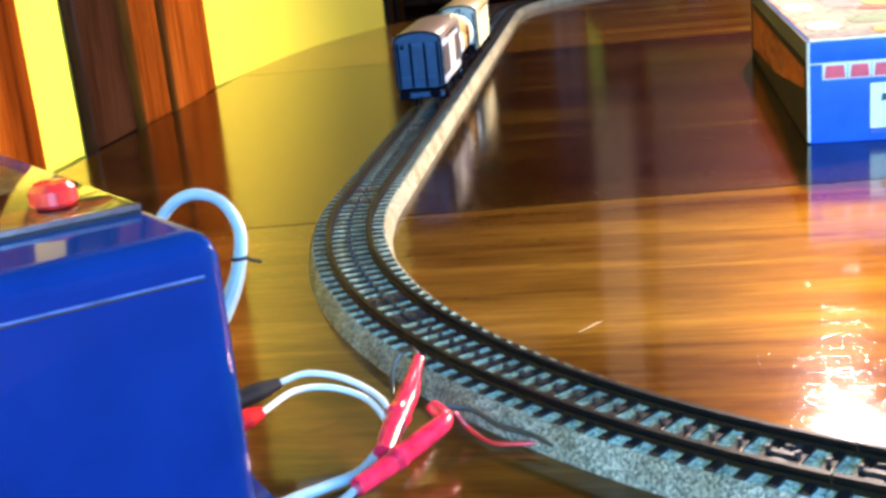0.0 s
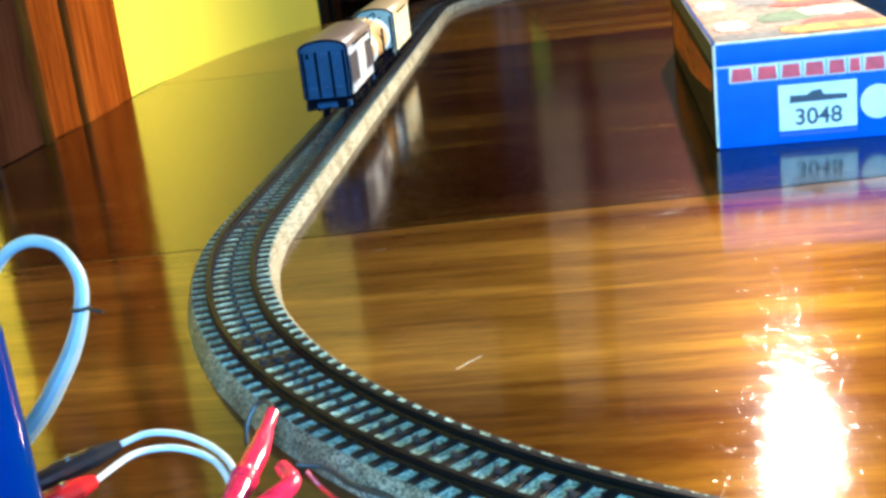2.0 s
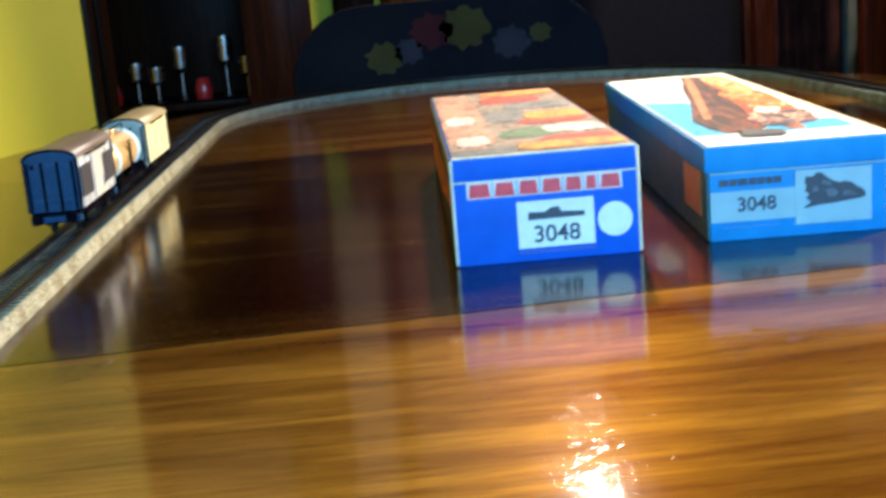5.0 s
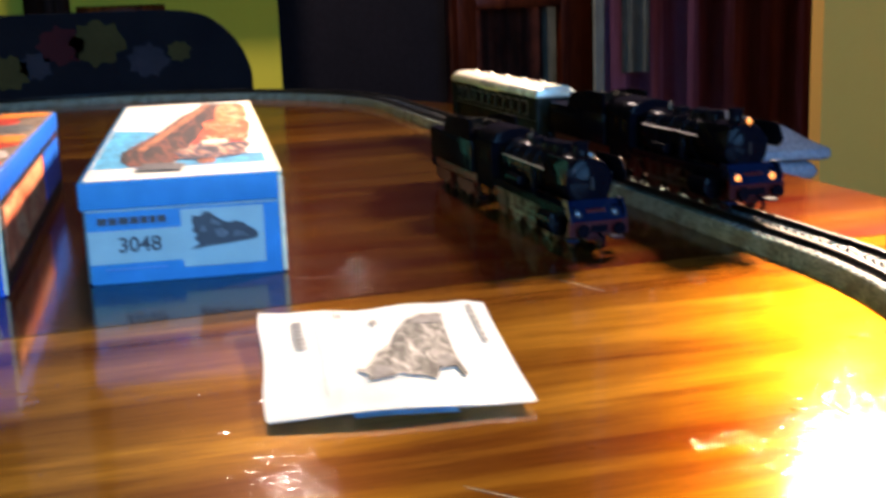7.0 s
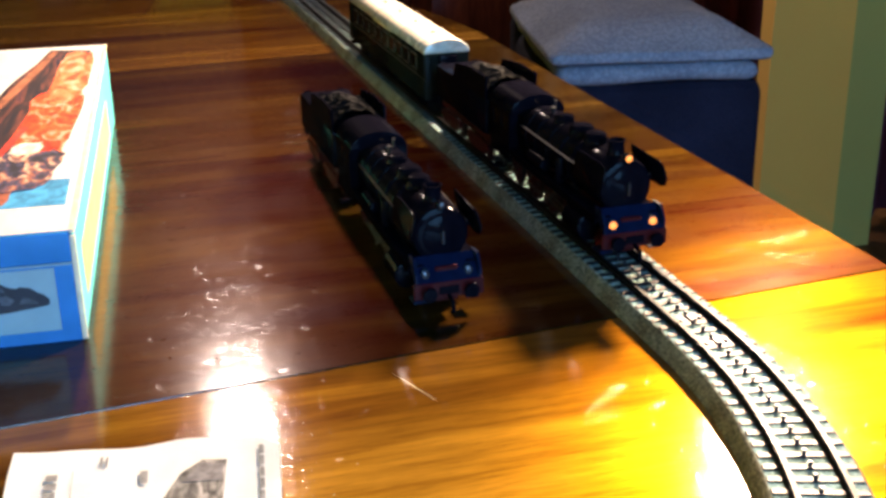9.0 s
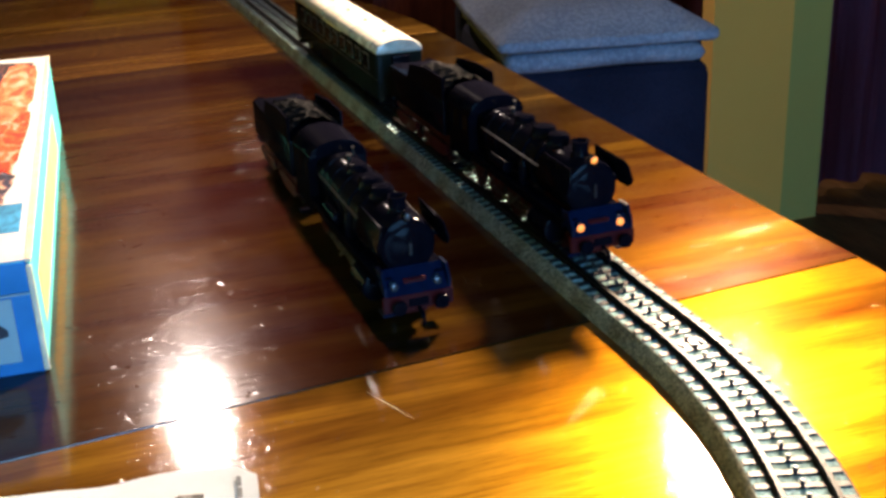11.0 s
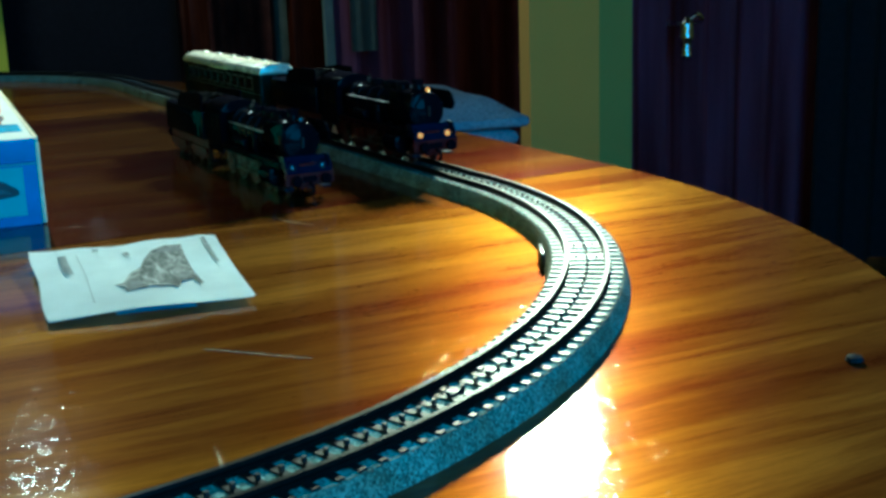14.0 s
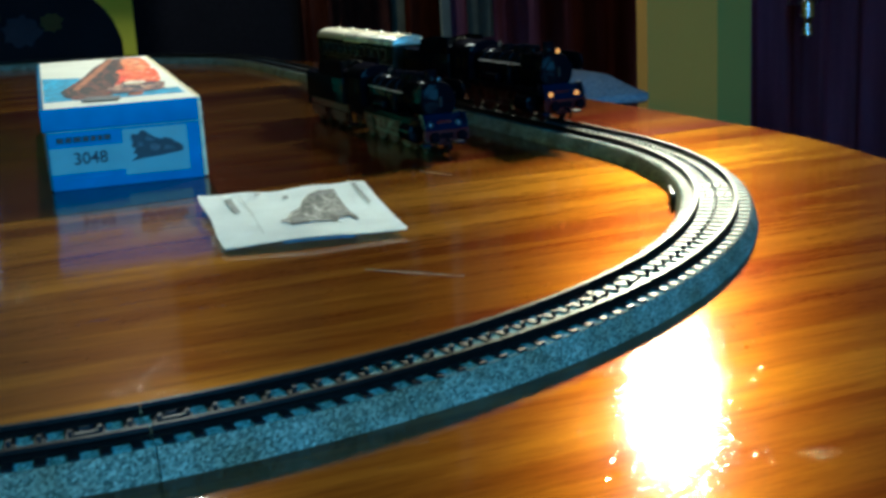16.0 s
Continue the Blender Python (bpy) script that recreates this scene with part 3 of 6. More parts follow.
part("seat", block(-0.29, 0.26, 1.50, 2.0, -0.42, -0.30, 0.03, 3), FLORAL, chair)
for x in (-0.27, 0.20):
    for y in (1.53, 1.92):
        part("leg", block(x, x + 0.04, y, y + 0.04, FLOOR, -0.42, 0.004), DARK_WOOD, chair)


def blossom(x, z, r, material, seed):
    rnd = random.Random(seed)
    ring = [(x + r * (1 + 0.16 * math.sin(i * 2.4 + seed) + rnd.uniform(-0.06, 0.06)) * math.cos(2 * math.pi * i / 22),
             z + r * 0.85 * (1 + 0.16 * math.sin(i * 2.4 + seed)) * math.sin(2 * math.pi * i / 22)) for i in range(22)]
    part("flower_print", prism(ring, 1.4665, 1.4705, "y"), material, chair)


for k, (x, z, r, mat) in enumerate([(-0.045, 0.078, 0.034, FLOWER_RED), (0.010, 0.080, 0.040, FLOWER_GOLD), (0.085, 0.050, 0.030, FLOWER_LILAC),
                                    (-0.125, 0.040, 0.030, FLOWER_GOLD), (-0.085, 0.048, 0.024, FLOWER_LILAC), (0.135, 0.062, 0.018, FLOWER_GOLD)]):
    blossom(x, z, r, mat, k)

# ---- the table ----
TURN, CX, HALF = 4.0, -0.055, 0.548
NEAR_Y, FAR_Y, NEAR_B, FAR_B = 0.010, 0.628, 0.565, 0.72
table = thing("dining_table", "oval dining table of glossy varnished reddish-brown wood", "table", m=pose(CX, 0.0, 0, 0, 0, 0))


def leaf(y0, y1, end=0.0):
    """One board of the table top; end is the depth of its half-oval end, towards the viewer when negative."""
    bm = bmesh.new()
    slope = math.tan(radians(TURN))
    ring = []
    if end:
        base = y1 if end < 0 else y0
        for i in range(97):
            a = math.pi * i / 96
            x, y = HALF * math.cos(a), base + end * math.sin(a)
            ring.append((x, y + slope * x * (1 - math.sin(a))))
        if end < 0:
            ring = ring[::-1]
    else:
        ring = [(-HALF, y0 - slope * HALF), (HALF, y0 + slope * HALF), (HALF, y1 + slope * HALF), (-HALF, y1 - slope * HALF)]
    bm = prism(ring, -0.034, 0.0, "z")
    outer = [e for e in bm.edges if abs(e.verts[0].co.z) < 1e-6 and abs(e.verts[1].co.z) < 1e-6]
    bmesh.ops.bevel(bm, geom=outer, offset=0.0005, segments=2, profile=0.5, affect="EDGES")
    return bm


GAP = 0.0004
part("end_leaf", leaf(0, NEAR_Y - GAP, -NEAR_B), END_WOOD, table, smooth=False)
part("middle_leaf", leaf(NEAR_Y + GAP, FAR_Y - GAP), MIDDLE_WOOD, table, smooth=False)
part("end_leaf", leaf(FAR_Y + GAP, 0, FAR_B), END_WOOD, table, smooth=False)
part("apron", block(-0.42, 0.42, -0.30, 1.0, -0.12, -0.035, 0.004), POST_WOOD, table)
for x in (-0.38, 0.32):
    for y in (-0.26, 0.90):
        part("leg", block(x, x + 0.06, y, y + 0.06, FLOOR, -0.12, 0.006), POST_WOOD, table)

# ---- the track ----
R, LONG = 0.36, 0.937
COUNT = 5
STEP = LONG / COUNT


def track_pose(s):
    """Centre line of the loop: s = 0 at the start of the near bend on the lamp's side, growing towards the viewer. Height 0, x along the way."""
    total = 2 * math.pi * R + 2 * LONG
    s %= total
    if s < math.pi * R:
        a = -s / R
        return pose(R * math.cos(a), R * math.sin(a), 0, 0, 0, math.degrees(a) - 90)
    s -= math.pi * R
    if s < LONG:
        return pose(-R, s, 0, 0, 0, 90)
    s -= LONG
    if s < math.pi * R:
        a = math.pi - s / R
        return pose(R * math.cos(a), LONG + R * math.sin(a), 0, 0, 0, math.degrees(a) - 90)
    s -= math.pi * R
    return pose(R, LONG - s, 0, 0, 0, -90)


BASE, TOP, DECK = 0.0195, 0.0165, 0.0085
GAUGE = 0.0092


def rail_sweep(profile, length, bend, bm=None, lift=0.0):
    """profile of (across, up) carried along a straight or a bend to the right of radius R."""
    own = bm if bm is not None else bmesh.new()
    n = 16 if bend else 1
    rings = []
    for i in range(n + 1):
        d = length * i / n
        if bend:
            a = d / R
            m = Matrix.Translation((0, -R, 0)) @ Matrix.Rotation(-a, 4, "Z") @ Matrix.Translation((0, R, 0))
        else:
            m = Matrix.Translation((d, 0, 0))
        rings.append([own.verts.new(m @ Vector((0, y, z))) for y, z in profile])
    k = len(profile)
    for a, b in zip(rings, rings[1:]):
        for i in range(k):
            own.faces.new((a[i], a[(i + 1) % k], b[(i + 1) % k], b[i]))
    own.faces.new(rings[0][::-1])
    own.faces.new(rings[-1])
    bmesh.ops.recalc_face_normals(own, faces=own.faces)
    return own


SLEEPER_MESH = {}


def track_piece(name, length, bend, label):
    t = thing(name, label, "track", "track loop")
    gap = 0.0004

    def along(d):
        if bend:
            return Matrix.Translation((0, -R, 0)) @ Matrix.Rotation(-d / R, 4, "Z") @ Matrix.Translation((0, R, 0))
        return Matrix.Translation((d, 0, 0))

    edge = TOP - 0.0004
    part("ballast_bed", rail_sweep([(-edge, 0), (-edge, DECK), (edge, DECK), (edge, 0)], length - gap, bend), BALLAST, t, "speckled turquoise-grey printed tin ballast")
    for side in (1, -1):
        slope = [(side * y, z) for y, z in ((edge, 0), (edge, DECK), (TOP, DECK), (TOP + 0.0008, DECK - 0.0008), (BASE - 0.0005, 0.0022), (BASE, 0))]
        part("ballast_slope", rail_sweep(slope if side > 0 else slope[::-1], length - gap, bend), BALLAST_SLOPE, t, "brown-grey speckled slope of the ballast")
    for side in (1, -1):
        y = side * GAUGE
        p = [(y - 0.0016, DECK), (y - 0.0005, DECK + 0.0012), (y - 0.0011, DECK + 0.0024), (y - 0.0009, DECK + 0.0036), (y + 0.0009, DECK + 0.0036), (y + 0.0011, DECK + 0.0024), (y + 0.0005, DECK + 0.0012), (y + 0.0016, DECK)]
        part("rail", rail_sweep(p, length - gap, bend), RAIL, t, "dark worn steel rail")
    n = round(length / 0.0078)
    studs = bmesh.new()
    for i in range(n):
        d = (i + 0.5) * length / n
        m = along(d)
        if "m" not in SLEEPER_MESH:
            first = part("sleeper", block(-0.0017, 0.0017, -0.0160, 0.0160, DECK - 0.0006, DECK + 0.0006, 0.0003, 1), SLEEPER, t, smooth=False)
            SLEEPER_MESH["m"] = first.data
            first.matrix_basis = m
        else:
            o = new("sleeper", SLEEPER_MESH["m"])
            o.parent = t
            o.matrix_basis = m
        s = block(-0.0006, 0.0006, -0.0007, 0.0007, DECK + 0.0008, DECK + 0.0026)
        s.transform(m)
        me = bpy.data.meshes.new("tmp")
        s.to_mesh(me)
        s.free()
        studs.from_mesh(me)
        bpy.data.meshes.remove(me)
    part("contact_studs", studs, STUD, t, "row of tiny centre contact studs", smooth=False)

    # centre contact tabs and small round holes near the two ends
    for d in (2 * length / n, length - length / n):
        plate = block(-0.0023, 0.0023, -0.0074, 0.0074, DECK, DECK + 0.0007, 0.0002, 1)
        plate.transform(along(d))
        tab = part("contact_tab", plate, TAB, t, "dark blue-black contact tab across the track's joint", smooth=False)
        for y, reach in ((0.0, 0.0034), (-0.0048, 0.0016), (0.0044, 0.0014)):
            tongue = block(-reach, reach, y - 0.0009, y + 0.0009, DECK + 0.0006, DECK + 0.0015, 0.0002, 1)
            tongue.transform(along(d))
            part("tongue", tongue, STUD, tab, smooth=False)
    for d, y in ((0.029, -0.0060), (length - 0.0213, 0.0027)):
        disc = turned([(0.0013, DECK), (0.0013, DECK + 0.0002), (0.0003, DECK + 0.0002)], "z", (0, y, 0), 12)
        disc.transform(along(d))
        part("hole", disc, STUD, t, "small dark round hole")
    return t


ARC = math.pi * R / 6
bend_piece = track_piece("curved_track", ARC, True, "curved tin-plate model railway track with three rails on the table")
straight_piece = track_piece("straight_track", STEP, False, "straight tin-plate model railway track with three rails on the table")
s, firsts = 0.0, {True: bend_piece, False: straight_piece}
for bend, count, length in ((True, 6, ARC), (False, COUNT, STEP), (True, 6, ARC), (False, COUNT, STEP)):
    for i in range(count):
        m = track_pose(s + 1e-6)
        if firsts.get(bend):
            firsts[bend].matrix_basis = m
            firsts[bend] = None
        else:
            copy_thing(bend_piece if bend else straight_piece, m)
        s += length


# ---- rolling stock: x forward, height 0 at the rail's top ----
RAIL_TOP = DECK + 0.0036


def wheel(parent, x, y, r, material, spokes, label=""):
    w = part("wheel", ring_wheel(x, y, r), material, parent, label)
    tyre = part("tyre", turned([(r * 0.86, 0.0006), (r, 0.0008), (r, 0.0020), (r * 0.86, 0.0022)], "y", (x, y - 0.0014, r), 24), ROD, w, "bright steel tyre")
    return w


def ring_wheel(x, y, r):
    """Ten spokes between a hub and a rim, as one connected casting."""
    bm = bmesh.new()
    angles = [radians(36 * k + d) for k in range(10) for d in (-6, 6)]
    n, half = len(angles), 0.0011

    def ring(rr, d):
        return [bm.verts.new((x + rr * math.cos(a), y + d, r + rr * math.sin(a))) for a in angles]

    hub = [ring(r * 0.26, -half), ring(r * 0.26, half)]
    inner = [ring(r * 0.76, -half), ring(r * 0.76, half)]
    outer = [ring(r * 0.9, -half), ring(r * 0.9, half)]
    for s_ in (0, 1):
        bm.faces.new(hub[s_])
    for i in range(n):
        j = (i + 1) % n
        bm.faces.new((outer[0][i], outer[0][j], outer[1][j], outer[1][i]))
        for s_ in (0, 1):
            bm.faces.new((inner[s_][i], inner[s_][j], outer[s_][j], outer[s_][i]))
            if i % 2 == 0:
                bm.faces.new((hub[s_][i], hub[s_][j], inner[s_][j], inner[s_][i]))
        if i % 2:
            bm.faces.new((hub[0][i], hub[0][j], hub[1][j], hub[1][i]))
            bm.faces.new((inner[0][i], inner[0][j], inner[1][j], inner[1][i]))
        bm.faces.new((hub[0][i], hub[1][i], inner[1][i], inner[0][i]))
    bmesh.ops.recalc_face_normals(bm, faces=bm.faces)
    return bm


def buffer(parent, x, y, z, sign=1):
    part("buffer", turned([(0.0018, x - sign * 0.006), (0.0018, x - sign * 0.0015), (0.0034, x - sign * 0.001), (0.0031, x)], "x", (0, y, z), 14), BLACK, parent)


def locomotive(name, label, m, lit):
    """Steam engine; its front buffers are at x = 0 and the cab at the back."""
    t = thing(name, label, "locomotive", "steam locomotives", m)
    zc = 0.0335
    part("boiler", turned([(0.0110, -0.118), (0.0126, -0.117), (0.0126, -0.070), (0.0121, -0.069), (0.0121, -0.036)], "x", (0, 0, zc), 32), BLACK, t)
    part("smokebox", turned([(0.0128, -0.038), (0.0128, -0.017), (0.0121, -0.0155), (0.0095, -0.0145), (0.004, -0.0132), (0.0005, -0.0128)], "x", (0, 0, zc), 32), BLACK, t, "black smokebox with a rounded door")
    part("door_ring", turned([(0.0110, -0.0155), (0.0110, -0.0146), (0.0100, -0.0143)], "x", (0, 0, zc), 32), BLACK, t)
    part("door_handle", block(-0.0135, -0.0115, -0.0006, 0.0006, zc - 0.003, zc + 0.003, 0.0002, 1), ROD, t)
    for x in (-0.052, -0.066, -0.081, -0.097, -0.110):
        part("boiler_band", turned([(0.0127, x - 0.0005), (0.01305, x - 0.0004), (0.01305, x + 0.0004), (0.0127, x + 0.0005)], "x", (0, 0, zc), 32), BLACK, t)
    part("chimney", turned([(0.0052, 0.0445), (0.0038, 0.0470), (0.0037, 0.0512), (0.0044, 0.0526), (0.0034, 0.0527), (0.0032, 0.048)], "z", (-0.027, 0, 0), 20), BLACK, t)
    for x, r, h in ((-0.050, 0.0056, 0.0504), (-0.066, 0.0060, 0.0500), (-0.088, 0.0050, 0.0494)):
        part("dome", turned([(r + 0.001, 0.0435), (r, 0.0460), (r, h - 0.002), (r * 0.8, h - 0.0006), (r * 0.3, h)], "z", (x, 0, 0), 20), BLACK, t)
    part("whistle", turned([(0.0006, 0.044), (0.0006, 0.050), (0.001, 0.0505)], "z", (-0.110, 0.004, 0), 8), ROD, t)
    part("safety_valve", turned([(0.0012, 0.044), (0.0010, 0.0485), (0.0014, 0.049)], "z", (-0.103, 0, 0), 10), ROD, t)
    for side in (1, -1):
        part("handrail", tube([(-0.018, side * 0.0130, zc + 0.004), (-0.060, side * 0.0131, zc + 0.004), (-0.115, side * 0.0131, zc + 0.004)], 0.0004, 6), ROD, t)
        part("feed_pipe", tube([(-0.050, side * 0.0068, 0.0447), (-0.051, side * 0.0130, 0.036), (-0.052, side * 0.0134, 0.028), (-0.075, side * 0.0125, 0.0245)], 0.0007, 6), BLACK, t)
        part("air_tank", turned([(0.0010, -0.098), (0.0030, -0.0975), (0.0030, -0.078), (0.0010, -0.0775)], "x", (0, side * 0.0138, 0.0268), 14), BLACK, t)
        part("pump", turned([(0.0022, 0.0235), (0.0026, 0.025), (0.0026, 0.034), (0.0018, 0.0355)], "z", (-0.062, side * 0.0128, 0), 12), BLACK, t)
        part("running_board", block(-0.122, -0.010, side * 0.0095 if side > 0 else -0.0162, 0.0162 if side > 0 else -0.0095, 0.0218, 0.0230, 0.0003, 1), BLACK, t)
        o = [(-0.040, 0.0335), (-0.0115, 0.0335), (-0.0080, 0.0350), (-0.0062, 0.0380), (-0.0070, 0.0445), (-0.0100, 0.0462), (-0.038, 0.0462), (-0.040, 0.0445)]
        plate = prism(o, side * 0.0152, side * 0.0160, "y", 0.0003)
        for v in plate.verts:
            v.co.y -= side * max(0.0, v.co.z - 0.0405) * 0.42
        part("smoke_deflector", plate, BLACK, t, "black smoke deflector plate bent inwards at the top")
        for x in (-0.034, -0.020):
            part("deflector_stay", tube([(x, side * 0.0105, 0.0345), (x, side * 0.0125, 0.0352), (x, side * 0.0153, 0.0355)], 0.0006, 6), BLACK, t)
        part("valance", block(-0.122, -0.012, side * 0.0158 - 0.0004, side * 0.0158 + 0.0004, 0.0186, 0.0222, 0.0002, 1), BLACK, t, "straight valance under the running board")
        part("apron_side", prism([(-0.016, 0.0225), (-0.0045, 0.0165), (-0.0045, 0.0205), (-0.0085, 0.0262), (-0.016, 0.0262)], side * 0.0138, side * 0.0150, "y"), BLUE_LIT_BLACK, t)
        part("cylinder", turned([(0.0050, -0.046), (0.0062, -0.0455), (0.0062, -0.026), (0.0050, -0.0255)], "x", (0, side * 0.0125, 0.0125), 18), BLACK, t)
        part("valve_chest", turned([(0.0030, -0.046), (0.0034, -0.0455), (0.0034, -0.024), (0.0022, -0.0235)], "x", (0, side * 0.0125, 0.0192), 14), BLACK, t)
        part("front_step", block(-0.016, -0.008, side * 0.012 - 0.003, side * 0.012 + 0.003, 0.006, 0.0072, 0.0002, 1), BLUE_LIT_BLACK, t)
        for x in (-0.0565, -0.0815, -0.1065):
            wheel(t, x, side * 0.0078, 0.0115, LOCO_RED, 12, "red spoked driving wheel")
        for x in (-0.0235, -0.0435):
            wheel(t, x, side * 0.0074, 0.0058, LOCO_RED, 8, "red spoked leading wheel")
        wheel(t, -0.131, side * 0.0074, 0.0072, LOCO_RED, 8, "red spoked trailing wheel")
        part("coupling_rod", block(-0.109, -0.054, side * 0.0112 - 0.0005, side * 0.0112 + 0.0005, 0.0068, 0.0086, 0.0003, 1), ROD, t, "bright steel coupling rod")
        part("piston_rod", block(-0.083, -0.045, side * 0.0126 - 0.0005, side * 0.0126 + 0.0005, 0.0112, 0.0126, 0.0003, 1), ROD, t, "bright steel piston rod")
        part("link", prism([(-0.082, 0.0075), (-0.080, 0.0070), (-0.060, 0.019), (-0.062, 0.020)], side * 0.0134, side * 0.0142, "y"), ROD, t)
        buffer(t, 0.0, side * 0.0095, 0.0125)
        lampz = part("headlamp", turned([(0.0018, -0.011), (0.0024, -0.0105), (0.0024, -0.0068), (0.0020, -0.0066)], "x", (0, side * 0.0098, 0.0195), 14), BLUE_LIT_BLACK, t)
        part("lens", turned([(0.0019, -0.0066), (0.0016, -0.0060), (0.0006, -0.0056)], "x", (0, side * 0.0098, 0.0195), 12), LAMP_GLOW if lit else LAMP_GLASS, lampz, "orange glowing lamp lens" if lit else "pale lamp glass")
    top = part("headlamp", turned([(0.0014, -0.0165), (0.0020, -0.016), (0.0020, -0.0135), (0.0016, -0.0133)], "x", (0, 0, zc + 0.0138), 14), BLACK, t)
    part("lens", turned([(0.0016, -0.0133), (0.0013, -0.0128), (0.0005, -0.0125)], "x", (0, 0, zc + 0.0138), 12), LAMP_GLOW if lit else LAMP_GLASS, top, "orange glowing lamp lens" if lit else "pale lamp glass")
    part("frame", block(-0.150, -0.008, -0.0052, 0.0052, 0.0060, 0.0218, 0.0005, 1), LOCO_RED, t, "red frame between the wheels")
    part("apron_plate", prism([(-0.0150, 0.0250), (-0.0062, 0.0165), (-0.0045, 0.0165), (-0.0135, 0.0256)], -0.0138, 0.0138, "y"), BLUE_LIT_BLACK, t)
    part("buffer_beam", block(-0.0062, -0.0042, -0.0158, 0.0158, 0.0092, 0.0165, 0.0003, 1), LOCO_RED, t, "red front buffer beam")
    part("coupling", tube([(-0.004, 0, 0.010), (0.001, 0, 0.009), (0.002, 0, 0.006), (0.0, 0, 0.004)], 0.0009, 8), BLACK, t)
    part("number_plate", block(-0.0046, -0.0038, -0.0045, 0.0045, 0.0108, 0.0145, 0.0002, 1), BLACK, t)
    part("firebox", block(-0.128, -0.108, -0.0108, 0.0108, 0.0200, 0.0420, 0.003, 3), BLACK, t)
    # cab
    roof = [(0.0152 * math.cos(radians(a)), 0.0415 + 0.0088 * math.sin(radians(a))) for a in range(0, 181, 12)]
    part("cab_roof", prism([(0.0156, 0.0408)] + roof + [(-0.0156, 0.0408)], -0.160, -0.125, "x", 0.0004), BLACK, t)
    cab = part("cab_front", block(-0.1285, -0.1270, -0.0150, 0.0150, 0.0215, 0.0410, 0.0002, 1), BLACK, t)
    for side in (1, -1):
        for a, b, c, d in ((-0.157, -0.127, 0.0150, 0.0300), (-0.157, -0.127, 0.0385, 0.0412), (-0.157, -0.1525, 0.030, 0.0385), (-0.1430, -0.1400, 0.030, 0.0385), (-0.1305, -0.127, 0.030, 0.0385)):
            part("cab_side", block(a, b, side * 0.0150 - 0.0005, side * 0.0150 + 0.0005, c, d), BLACK, t, smooth=False)
        for a, b in ((-0.1525, -0.1430), (-0.1400, -0.1305)):
            part("cab_window", block(a, b, side * 0.0148 - 0.0002, side * 0.0148 + 0.0002, 0.030, 0.0385), PANE, t, "dark cab window pane", smooth=False)
        part("cab_step", block(-0.156, -0.149, side * 0.0135 - 0.003, side * 0.0135 + 0.003, 0.0055, 0.0065, 0.0002, 1), BLACK, t)
    part("cab_floor", block(-0.160, -0.126, -0.0145, 0.0145, 0.0190, 0.0215, 0.0003, 1), BLACK, t)
    return t


def tender(name, label, m):
    t = thing(name, label, "tender", "tenders", m)
    part("tank", block(-0.100, -0.004, -0.0150, 0.0150, 0.0165, 0.0345, 0.0012, 2), BLACK, t)
    for side in (1, -1):
        part("coal_side", prism([(-0.066, 0.0340), (-0.004, 0.0340), (-0.004, 0.0455), (-0.030, 0.0455), (-0.060, 0.0425)], side * 0.0139, side * 0.0149, "y"), BLACK, t)
        part("ladder", block(-0.1015, -0.1000, side * 0.010 - 0.002, side * 0.010 + 0.002, 0.010, 0.035, 0.0002, 1), BLACK, t)
        for x in (-0.016, -0.036, -0.068, -0.088):
            wheel(t, x, side * 0.0076, 0.0060, LOCO_RED, 8, "red spoked tender wheel")
        for x0, x1 in ((-0.046, -0.006), (-0.098, -0.058)):
            part("bogie_side", prism([(x0, 0.0075), (x0 + 0.008, 0.0040), (x1 - 0.008, 0.0040), (x1, 0.0075), (x1 - 0.002, 0.0105), (x0 + 0.002, 0.0105)], side * 0.0112, side * 0.0126, "y"), LOCO_RED, t)
        buffer(t, -0.108, side * 0.0095, 0.0125, -1)
    part("underframe", block(-0.101, -0.003, -0.0115, 0.0115, 0.0110, 0.0165, 0.0006, 1), LOCO_RED, t)
    rnd = random.Random(21)
    bm = bmesh.new()
    grid = [[bm.verts.new((-0.062 + 0.056 * i / 24, -0.0136 + 0.0272 * j / 12, 0.0385 + 0.0060 * math.sin(math.pi * j / 12) * (0.4 + 0.6 * i / 24) + rnd.uniform(-0.0011, 0.0011))) for j in range(13)] for i in range(25)]
    for i in range(24):
        for j in range(12):
            bm.faces.new((grid[i][j], grid[i + 1][j], grid[i + 1][j + 1], grid[i][j + 1]))
    bmesh.ops.solidify(bm, geom=bm.faces[:], thickness=0.004)
    part("coal", bm, SOOT, t, "heap of black coal", smooth=False)
    part("water_hatch", turned([(0.0055, 0.0342), (0.0055, 0.0362), (0.0045, 0.0368)], "z", (-0.084, 0, 0), 18), BLACK, t)
    return t


def shell(width, z0, z1, rise, steps=10):
    """Cross-section of a vehicle body with an arched roof."""
    w = width / 2
    pts = [(-w, z0), (-w, z1)]
    for i in range(1, steps):
        a = math.pi * (1 - i / steps)
        pts.append((w * math.cos(a), z1 + rise * math.sin(a)))
    return (pts + [(w, z1), (w, z0)])[::-1]


def bogie(parent, x):
    for side in (1, -1):
        for d in (-0.013, 0.013):
            wheel(parent, x + d, side * 0.0076, 0.0055, BLACK, 8)
        part("bogie_side", prism([(x - 0.019, 0.0085), (x - 0.012, 0.0035), (x + 0.012, 0.0035), (x + 0.019, 0.0085), (x + 0.015, 0.0098), (x - 0.015, 0.0098)], side * 0.0106, side * 0.0122, "y"), BLACK, parent)


